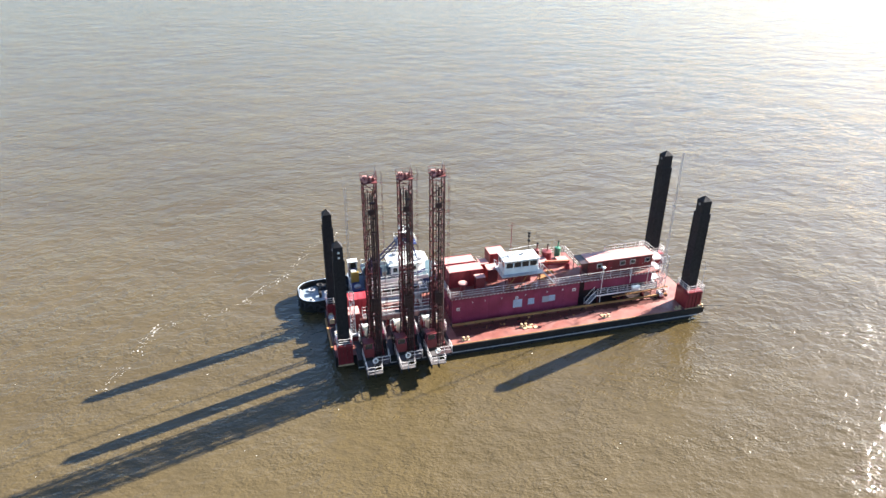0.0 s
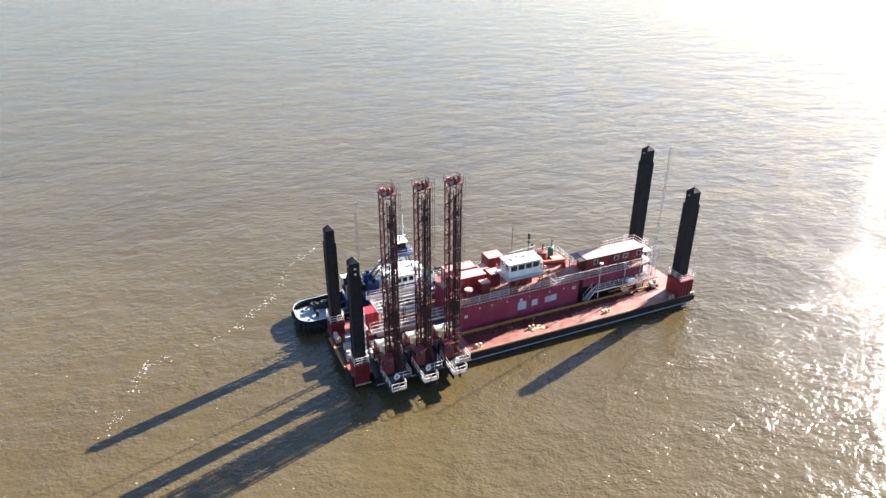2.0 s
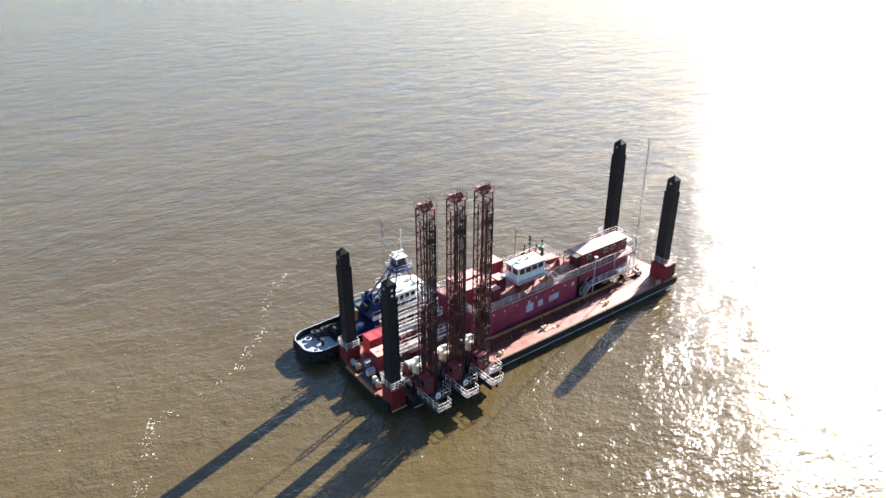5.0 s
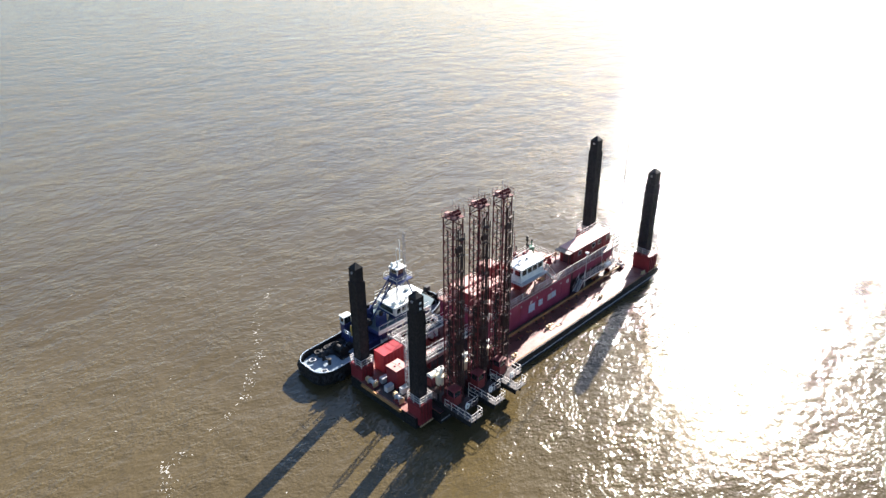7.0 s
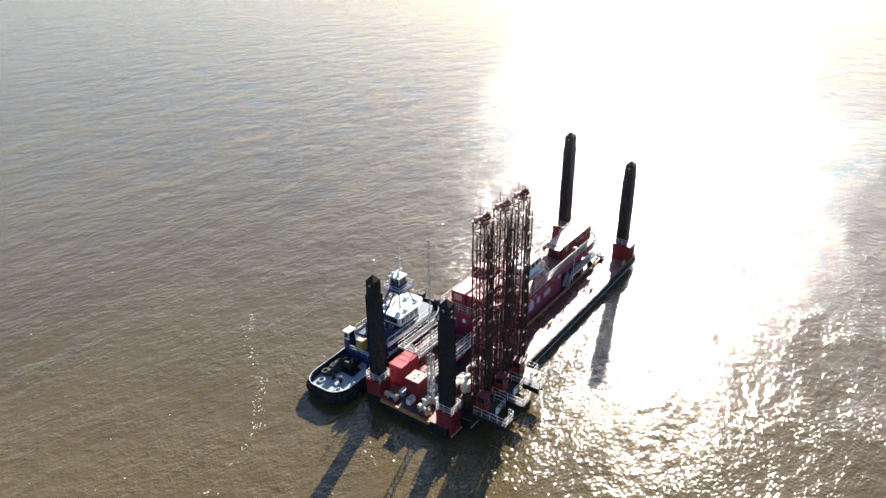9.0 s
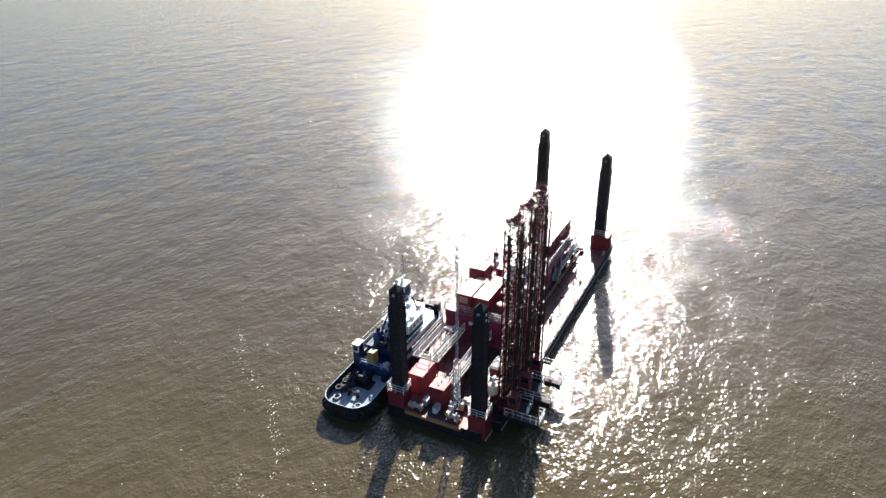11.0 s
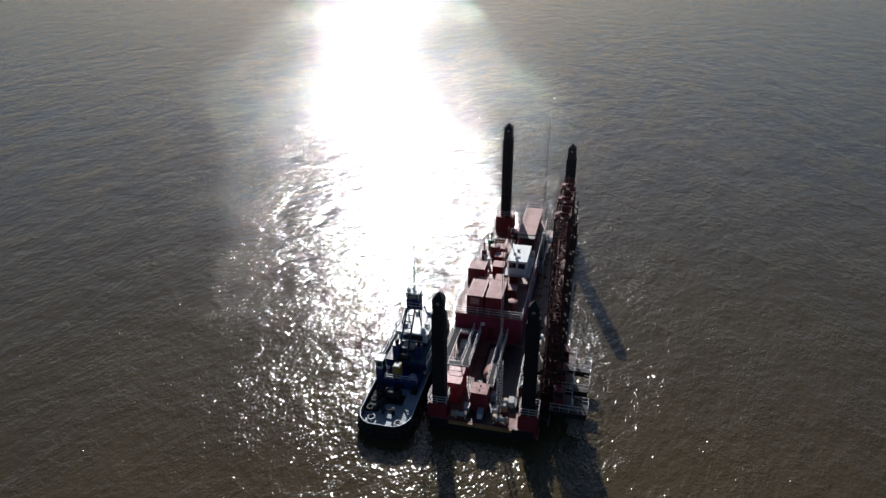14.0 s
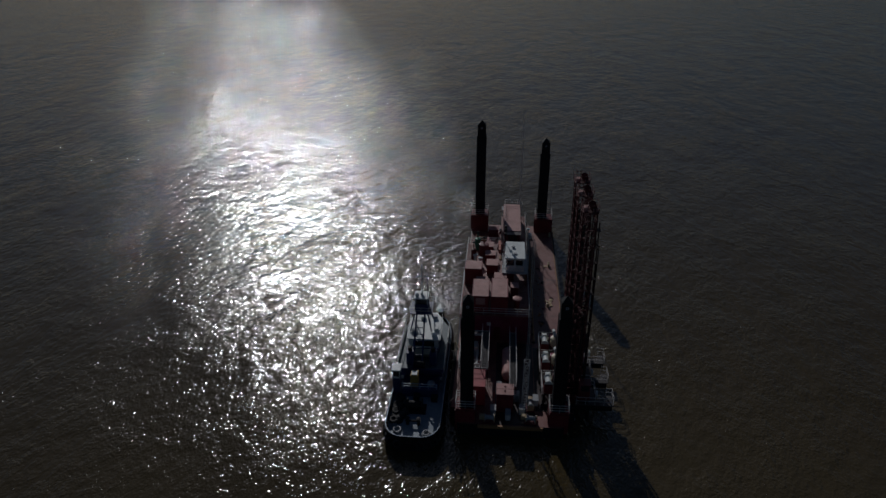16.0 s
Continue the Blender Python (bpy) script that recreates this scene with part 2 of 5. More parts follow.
def foam_lines():
    """Flecks of foam along a drift line and round the hulls, too many to count."""
    rng = random.Random(3)
    line = [(6.0, 41.0), (-1.5, 33.6), (-5.6, 26.0), (-13.2, 17.9), (-19.3, 15.7), (-24.6, 14.9), (-27.2, 7.6), (-30.0, 2.0)]
    g = G()

    def fleck(x, y, r):
        n = 6
        a0 = rng.random() * 6.28
        g.add([(x + r * (0.6 + rng.random()) * math.cos(a0 + 6.28 * i / n), y + r * 0.6 * (0.6 + rng.random()) * math.sin(a0 + 6.28 * i / n), 0.02) for i in range(n)], [tuple(range(n))])

    for (ax, ay), (bx, by) in zip(line[:-1], line[1:]):
        n = int(math.dist((ax, ay), (bx, by)) * 9)
        for i in range(n):
            f = rng.random()
            gap = noise.noise((ax + (bx - ax) * f * 1.0, (ay + (by - ay) * f) * 0.35, 2.0))
            if gap < -0.05:
                continue
            x, y = ax + (bx - ax) * f + rng.gauss(0, 0.45), ay + (by - ay) * f + rng.gauss(0, 0.45)
            fleck(x, y, 0.03 + 0.1 * rng.random() ** 2)
    for i in range(160):
        fleck(-60 + rng.random() * 110, -30 + rng.random() * 110, 0.03 + 0.07 * rng.random() ** 2)
    return solo("foam", g, FOAM, "scattered white foam flecks on the water", "foam", kind="stuff")


foam_lines()

# ---- the barge ----
X0, X1, Y0, Y1, DZ, UZ = -1.3, 52.3, -2.2, 12.2, 1.5, 5.6
NX, NY0, NY1 = 1.45, -0.75, 11.2  # notched corners at the drill end
barge = thing("barge_hull", (0, 0, 0), "black steel drill barge hull with raked end and red deck", "barge")
part("hull_shell", G().slab([(NX, -1.5), (NX, DZ - 0.06), (X1, DZ - 0.06), (X1, 0.75), (X1 - 6.5, -1.0), (X1 - 8, -1.5)], Y0, Y1), BLACK, barge, "black painted hull side")
part("hull_end", G().box(X0, NX, NY0, NY1, -1.5, DZ - 0.06), BLACK, barge, "black painted hull end")
part("deck_plate", G().box(NX, X1 - 0.12, Y0 + 0.12, Y1 - 0.12, DZ - 0.058, DZ), DECK, barge, "worn red-brown steel deck")
part("deck_plate", G().box(X0 + 0.1, NX, NY0 + 0.1, NY1 - 0.1, DZ - 0.058, DZ), DECK, barge, "worn red-brown steel deck")
for y in (Y0 - 0.09, Y1):
    part("rub_rail", G().box(NX, X1 - 1.0, y, y + 0.09, 0.46, 0.56), GREY, barge, "scuffed grey rub rail")
    part("deck_coaming", G().box(NX, X1, y + 0.02 if y < 0 else y - 0.05, y + 0.12, DZ - 0.05, DZ + 0.1), BLACK, barge)
part("stern_fender", G().box(X0 - 0.25, X0, 1.6, 8.9, DZ - 0.3, DZ + 0.06), BROWNRAIL, barge, "rust-yellow end fender")
for x in (3.0, 12.0, 21.0, 30.0, 39.0, 47.0):
    part("hull_seam", G().box(x, x + 0.05, Y0 - 0.02, Y0, 0.0, DZ - 0.06), BLACK, barge)


def spud(x, y, top, marks, w=0.66):
    s = thing("spud", (x, y, 0), "tall square black steel spud with pointed cap", "spud", "spuds of the barge")
    part("shaft", G().box(-w, w, -w, w, -6, top - 2.5), SPUD, s)
    v = w * 0.9
    part("shoulder", G().box(-v, v, -v, v, top - 2.5, top - 0.7), SPUD, s)
    c = G()
    c.add([(-v, -v, top - 0.7), (v, -v, top - 0.7), (v, v, top - 0.7), (-v, v, top - 0.7), (0, 0, top)], [(0, 1, 4), (1, 2, 4), (2, 3, 4), (3, 0, 4), (3, 2, 1, 0)])
    part("cap", c, SPUD, s)
    for ex in (-w, w):
        for ey in (-w, w):
            part("corner_angle", G().box(ex - 0.05, ex + 0.05, ey - 0.05, ey + 0.05, 1.0, top - 2.56), SPUD, s)
    for i in range(5):
        z = top - 4.4 - i * 2.9
        part("weld_band", G().box(-w - 0.015, w + 0.015, -w - 0.015, w + 0.015, z, z + 0.1), SPUD, s)
    for dx, dz in marks:
        part("lifting_eye", G().box(dx - 0.13, dx + 0.13, -v - 0.05, -v + 0.02, top - dz - 0.12, top - dz + 0.12), WHITE, s, "white painted lifting eye")
    part("pin_hole_ring", G().ring(0.13, 0.05, (-v - 0.03, 0.0, top - 1.2), 'x', 12, 6), GREY, s, "worn grey ring round the pin hole")
    part("lifting_eye", G().box(-v - 0.05, -v + 0.02, -0.1, 0.2, top - 5.2, top - 4.95), WHITE, s, "white painted lifting eye")
    return s


spud(-0.1, 10.2, 17.75, [])
spud(0.0, 0.0, 18.0, [(0.05, 1.4), (0.05, 2.1)])
spud(50.6, 10.65, 21.4, [], 0.76)
spud(50.45, -0.15, 18.6, [], 0.76)


def spud_well(x, y, x0, x1, y0, y1, z0, top):
    """The red casing that guides a spud, with a white railing round its top."""
    s = thing("spud_well", (x, y, z0), "red steel spud well with white railing on top", "spud well", "spud wells")
    t = 0.8
    for a in ((x0, x1, y0, -t), (x0, x1, t, y1), (x0, -t, -t, t), (t, x1, -t, t)):
        part("casing", G().box(*a, 0, top - z0), RED, s)
    part("collar", G().box(x0 - 0.06, x1 + 0.06, y0 - 0.06, y1 + 0.06, top - z0 - 0.3, top - z0 - 0.18), DARKRED, s)
    for i in range(4):
        fx = x0 + (x1 - x0) * (i + 0.5) / 4
        for yy in (y0 - 0.1, y1):
            part("stiffener", G().box(fx - 0.04, fx + 0.04, yy, yy + 0.1, 0.05, top - z0 - 0.35), DARKRED, s)
    part("foot", G().box(x0 - 0.1, x1 + 0.1, y0 - 0.12, y0 - 0.02, -0.02, 0.14), YELLOW, s, "yellow foot plate")
    h = top - z0
    pts = [(x0, y0), (x1, y0), (x1, y1), (x0, y1), (x0, y0)]
    for (ax, ay), (bx, by) in zip(pts[:-1], pts[1:]):
        n = 2
        for i in range(n):
            px, py = ax + (bx - ax) * i / n, ay + (by - ay) * i / n
            bar("post", (px, py, h), (px, py, h + 1.05), 0.04, RAILW, s)
        for j in (0.35, 0.7, 1.05):
            bar("rail", (ax, ay, h + j), (bx, by, h + j), 0.035, RAILW, s)
    return s


spud_well(0, 0, -0.95, 0.95, -1.2, 0.95, 0.45, 3.4)
spud_well(-0.1, 10.2, -0.95, 0.95, -0.95, 1.2, 0.45, 3.4)
spud_well(50.45, -0.15, -1.1, 1.3, -1.8, 1.1, 1.5, 4.2)
spud_well(50.6, 10.65, -1.3, 1.5, -1.4, 1.5, 1.5, 4.6)

# ---- deckhouse ----
HX0, HX1, HY0, HY1 = 15.5, 34.6, 3.0, 11.9
house = thing("deckhouse", (0, 0, DZ), "long maroon steel deckhouse with flat walkable roof", "deckhouse")
H = UZ - DZ
part("front_wall", G().box(HX0, HX1, HY0, HY0 + 0.12, 0, H - 0.14), MAROON, house)
RX = 36.2  # past here the roof narrows to the strip under the upper cabin
part("back_wall", G().box(HX0, RX, HY1 - 0.12, HY1, 0, H - 0.14), MAROON, house)
part("back_wall", G().box(RX, 46.6, 6.6, 6.72, 0, H - 0.14), MAROON, house)
part("end_wall", G().box(RX - 0.12, RX, 6.72, HY1 - 0.12, 0, H - 0.14), MAROON, house)
part("door", G().box(RX, RX + 0.05, 9.2, 10.1, 0.15, 2.15), DARKRED, house, "closed dark red steel door")
part("end_wall", G().box(HX0, HX0 + 0.12, HY0 + 0.12, HY1 - 0.12, 0, H - 0.14), MAROON, house)
part("end_wall", G().box(HX1 - 0.12, HX1, HY0 + 0.12, 5.0, 0, H - 0.14), MAROON, house)
# near-black wall, strip and floor carry the shade under the walkway as colour
part("recessed_wall", G().box(HX1, 46.6, 5.0, 5.12, 0, H - 0.14), DARKPLATE, house, "recessed wall coloured black for the shade in there")
part("waterway", G().box(HX0 - 0.3, 47.0, 2.62, HY0 - 0.01, 0.004, 0.02), DARKPLATE, house, "dark strip painted for the shade at the wall foot")
part("recess_floor", G().box(HX1 + 0.02, 46.6, HY0, 4.99, 0.004, 0.02), DARKPLATE, house, "recess floor coloured dark for its shade")
part("end_wall", G().box(46.48, 46.6, 5.12, 6.6, 0, H - 0.14), MAROON, house)
part("hanging_panel", G().box(HX1 + 0.9, 46.4, 3.25, 3.31, 2.3, H - 0.14), MAROON, house, "maroon panel under the walkway")
part("roof_deck", G().box(HX0 - 0.35, RX, HY0 - 0.12, HY1 + 0.1, H - 0.14, H), DECK, house, "faded red roof deck")
part("roof_deck", G().box(RX, 47.2, HY0 - 0.12, 6.85, H - 0.14, H), DECK, house, "faded red strip of roof under the cabin")
part("roof_edge", G().box(HX0 - 0.4, 47.25, HY0 - 0.18, HY0 - 0.122, H - 0.2, H + 0.06), DARKRED, house)
first = G().box(0, 0.26, -0.018, 0, -0.12, 0.02).mesh("edge_bracket", WHITE)
for i in range(62):
    o = part("edge_bracket", first, WHITE, house)
    o.location = (HX0 - 0.2 + i * 0.51, HY0 - 0.182, H)
for x, z, w, h, mat, nm in ((24.45, 1.25, 1.35, 1.25, SIDEBLUE, "louvre_panel"), (26.7, 1.45, 0.95, 0.95, SIDEBLUE, "louvre_panel"), (28.9, 1.45, 1.0, 0.95, GREY, "louvre_panel"), (29.9, 1.5, 0.95, 0.95, SIDEBLUE, "louvre_panel"),
                            (16.1, 2.05, 0.42, 0.42, WHITE, "sign"), (24.75, 2.6, 0.42, 0.42, WHITE, "sign"), (33.5, 2.6, 0.5, 0.45, WHITE, "sign")):
    q = part(nm, G().box(x, x + w, HY0 - 0.045, HY0 - 0.002, z, z + h), mat, house)
    if nm == "louvre_panel":
        for i in range(5):
            part("slat", G().box(x + 0.05, x + w - 0.05, HY0 - 0.07, HY0 - 0.045, z + 0.1 + i * (h - 0.15) / 5, z + 0.14 + i * (h - 0.15) / 5), GREY, q)
    else:
        part("marking", G().box(x + 0.12, x + w - 0.12, HY0 - 0.05, HY0 - 0.046, z + 0.1, z + h - 0.12), RED, q)
for x in (18.3, 20.2, 22.6, 26.2, 29.5, 31.9):
    part("wall_light", G().box(x, x + 0.14, HY0 - 0.1, HY0 - 0.002, 3.05, 3.2), WHITE, house)
for i in range(10):
    x = HX0 + 1.2 + i * 1.95
    part("stiffener", G().box(x, x + 0.06, HY0 - 0.03, HY0 - 0.001, 0.05, H - 0.25), MAROON, house)
part("door", G().box(HX0 - 0.05, HX0 - 0.002, 6.6, 7.5, 0.15, 2.15), DARKRED, house, "closed dark red steel door")
part("sign", G().box(HX0 - 0.04, HX0 - 0.002, 7.9, 8.4, 2.3, 2.8), WHITE, house)

cabin = thing("upper_cabin", (36.3, 3.9, UZ), "dark red upper cabin with pink roof and small windows", "cabin")
CW, CD, CH = 10.2, 2.55, 2.3
part("wall", G().box(0, CW, 0.05, CD - 0.05, 0, CH, 0.03), DARKRED, cabin)
part("roof", G().box(-0.2, CW + 0.15, -0.12, CD + 0.1, CH, CH + 0.12, 0.03), ROOFPINK, cabin, "faded pink roof plate")
for x, w in ((1.25, 0.75), (4.9, 0.9), (6.55, 0.85), (9.0, 0.8)):
    wf = part("window", G().box(x, x + w, 0.0, 0.048, 1.2, 1.9), RAILW, cabin, "small window with pale frame")
    part("pane", G().box(x + 0.06, x + w - 0.06, -0.012, -0.001, 1.26, 1.84), GLASS, wf)
for x in (2.9, 8.0):
    dr = part("door", G().box(x, x + 0.8, 0.0, 0.048, 0.08, 2.0), RED, cabin, "red steel door")
    part("handle", G().box(x + 0.66, x + 0.72, -0.04, -0.001, 0.95, 1.1), GREY, dr)
# no opening is cut: a dark panel paints the doorway's inner shade
part("end_doorway", G().box(-0.04, -0.002, 0.5, 1.9, 0.05, 2.0), DARKPLATE, cabin, "flat dark panel for the shaded inside of a doorway")
for y in (0.05, CD - 0.1):
    bar("porch_post", (-1.3, y, 0), (-1.3, y, CH - 0.05), 0.06, DARKRED, cabin)
part("porch_roof", G().box(-1.4, -0.21, -0.1, CD + 0.05, CH - 0.05, CH + 0.03), DARKPLATE, cabin, "dark porch roof")
railing((36.3, 3.9, UZ + CH + 0.12), [(3.5, 0.1 + CD - 0.2, 0), (CW, CD - 0.1, 0), (CW, 0.0, 0)], "white pipe railing along the cabin roof", height=0.9, step=1.7, mid=1)

# pilothouse on its stilted platform
pil = thing("pilothouse", (23.1, 3.6, UZ), "white pilothouse with dark windows on red base", "pilothouse")
part("base_room", G().box(1.6, 4.6, 1.3, 2.5, 0, 2.16), DARKRED, pil, "dark red base room")
part("under_beam", G().box(-0.3, 5.4, -0.45, -0.25, 1.95, 2.165).box(-0.3, 5.4, 2.65, 2.85, 1.95, 2.165), DARKRED, pil)
for x in (0.2, 2.0, 3.9):
    bar("stilt_brace", (x, -0.35, 0.0), (x + 1.3, -0.35, 1.95), 0.06, BROWNRAIL, pil)
part("platform", G().box(-0.45, 5.6, -0.6, 3.0, 2.17, 2.3), GREY, pil, "grey platform floor")
PW, PD = 5.0, 2.5
part("lower_wall", G().box(0, PW, 0, PD, 2.31, 3.25, 0.02), WHITE, pil)
for a in ((0, 0.12, 0, 0.12), (PW - 0.12, PW, 0, 0.12), (0, 0.12, PD - 0.12, PD), (PW - 0.12, PW, PD - 0.12, PD)):
    part("corner_post", G().box(*a, 3.25, 4.3), WHITE, pil)
for i in range(4):
    x = 0.28 + i * 1.17
    part("window", G().box(x, x + 0.98, 0.04, 0.09, 3.3, 4.1), GLASS, pil, "dark window pane")
    part("window", G().box(x, x + 0.98, PD - 0.09, PD - 0.04, 3.3, 4.1), GLASS, pil, "dark window pane")
    part("mullion", G().box(x - 0.16, x, 0.0, 0.1, 3.25, 4.3), WHITE, pil)
    part("mullion", G().box(x - 0.16, x, PD - 0.1, PD, 3.25, 4.3), WHITE, pil)
for y in (0.2, 1.4):
    part("window", G().box(0.04, 0.09, y, y + 0.95, 3.3, 4.1), GLASS, pil, "dark window pane")
    part("window", G().box(PW - 0.09, PW - 0.04, y, y + 0.95, 3.3, 4.1), GLASS, pil, "dark window pane")
for xx in (0.0, PW - 0.1):
    part("mullion", G().box(xx, xx + 0.1, 1.15, 1.4, 3.25, 4.3), WHITE, pil)
for a in ((0.12, PW - 0.12, 0, 0.1), (0.12, PW - 0.12, PD - 0.1, PD), (0, 0.1, 0.12, PD - 0.12), (PW - 0.1, PW, 0.12, PD - 0.12)):
    part("header", G().box(*a, 4.1, 4.3), WHITE, pil)
part("roof", G().box(-0.15, PW + 0.15, -0.15, PD + 0.15, 4.3, 4.46, 0.05), WHITE, pil, "white roof plate")
part("roof_hatch", G().box(0.9, 1.4, 1.0, 1.45, 4.46, 4.6), GREY, pil)
part("roof_vent", G().lathe([(0.18, 4.46), (0.18, 4.62), (0.26, 4.64), (0.2, 4.74)], 10, (3.1, 1.5, 0)), GREY, pil)
for x, y in ((0.1, -0.4), (2.6, -0.4), (5.2, -0.4), (0.1, 2.8), (5.2, 2.8)):
    bar("stilt", (x, y, 0), (x, y, 2.17), 0.07, DARKRED, pil)
mast = thing("signal_mast", (27.6, 6.25, UZ), "black signal mast with lamp balls on white arm", "mast")
bar("pole", (0, 0, 0), (0, 0, 7.0), 0.06, BLACK, mast, 8)
for z in (5.9, 6.6, 7.05):
    part("lamp", G().lathe([(0.05, -0.2), (0.2, -0.15), (0.2, 0.15), (0.05, 0.2)], 10, (0, 0, z)), BLACK, mast)
bar("arm", (-2.9, 0.2, 4.7), (1.3, 0.2, 4.95), 0.05, RAILW, mast, 6)
wh = thing("whip_antenna", (25.0, 6.5, UZ), "thin whip antenna beside the pilothouse", "antenna", "whip antennas")
bar("rod", (0, 0, 0), (0, 0, 8.8), 0.05, DARKRED, wh, 6)
bar("yard", (-0.5, 0, 8.4), (0.5, 0, 8.4), 0.03, DARKRED, wh, 4)


def container(at, L, W, Hc, mat, roofmat, label, group="", win=False):
    """A corrugated steel box with posts, rails, roof and end doors."""
    s = thing("container", at, label, "container", group)
    for yy, sg in ((0, 1), (W, -1)):
        n = int(L / 0.28)
        prof = []
        for i in range(n + 1):
            x = 0.06 + (L - 0.12) * i / n
            prof.append((x, yy + sg * (0.03 if i % 2 else 0.075)))
        poly = prof + [(L - 0.06, yy + sg * 0.12), (0.06, yy + sg * 0.12)]
        part("side_wall", G().prism(poly, 0.12, Hc - 0.1), mat, s)
    for x in (0.04, L - 0.1):
        part("end_wall", G().box(x, x + 0.06, 0.1, W - 0.1, 0.12, Hc - 0.1), mat, s)
    for x in (0, L - 0.12):
        for y in (0, W - 0.12):
            part("corner_post", G().box(x, x + 0.12, y, y + 0.12, 0, Hc), mat, s)
    part("roof", G().box(0.03, L - 0.03, 0.03, W - 0.03, Hc - 0.1, Hc - 0.02), roofmat, s, "sun-faded roof")
    for y in (0, W - 0.1):
        part("top_rail", G().box(0.12, L - 0.12, y, y + 0.1, Hc - 0.12, Hc + 0.01), mat, s)
        part("bottom_rail", G().box(0.12, L - 0.12, y, y + 0.1, 0, 0.14), mat, s)
    part("floor", G().box(0.05, L - 0.05, 0.1, W - 0.1, 0.02, 0.1), DARKRED, s)
    if win:
        part("window", G().box(-0.01, 0.035, 0.5, W - 0.5, Hc - 1.3, Hc - 0.35), ROOFPINK, s, "pale shutter")
    return s


container((15.8, 5.75, UZ), 5.0, 2.2, 2.5, RED, ROOFPINK, "red steel container with faded pink roof", "containers on the deckhouse roof")
container((15.8, 8.25, UZ), 4.6, 2.2, 2.5, RED, ROOFPINK, "red steel container with faded pink roof and shutter", "containers on the deckhouse roof", True)
container((23.0, 9.4, UZ), 2.5, 2.4, 2.6, RED, ROOFPINK, "short red container beside the pilothouse", "containers on the deckhouse roof")
container((1.85, 8.2, DZ), 3.5, 2.0, 2.85, REDBOX, REDBOX, "bright red container on the barge end deck")

# ---- drill rigs ----
def lattice(root, x0, x1, y0, y1, z0, z1, bay, mat, rc, rb, chord="chord", brace="brace"):
    """Four chords, rings and diagonals, each bar a part."""
    cs = [(x0, y0), (x1, y0), (x1, y1), (x0, y1)]
    for x, y in cs:
        bar(chord, (x, y, z0), (x, y, z1), rc, mat, root)
    n = max(1, round((z1 - z0) / bay))
    for i in range(n):
        a, b = z0 + (z1 - z0) * i / n, z0 + (z1 - z0) * (i + 1) / n
        for j in range(4):
            p, q = cs[j], cs[(j + 1) % 4]
            bar("ring_bar", (*p, b), (*q, b), rb, mat, root)
            if (i + j) % 2:
                p, q = q, p
            bar(brace, (*p, a), (*q, b), rb, mat, root)


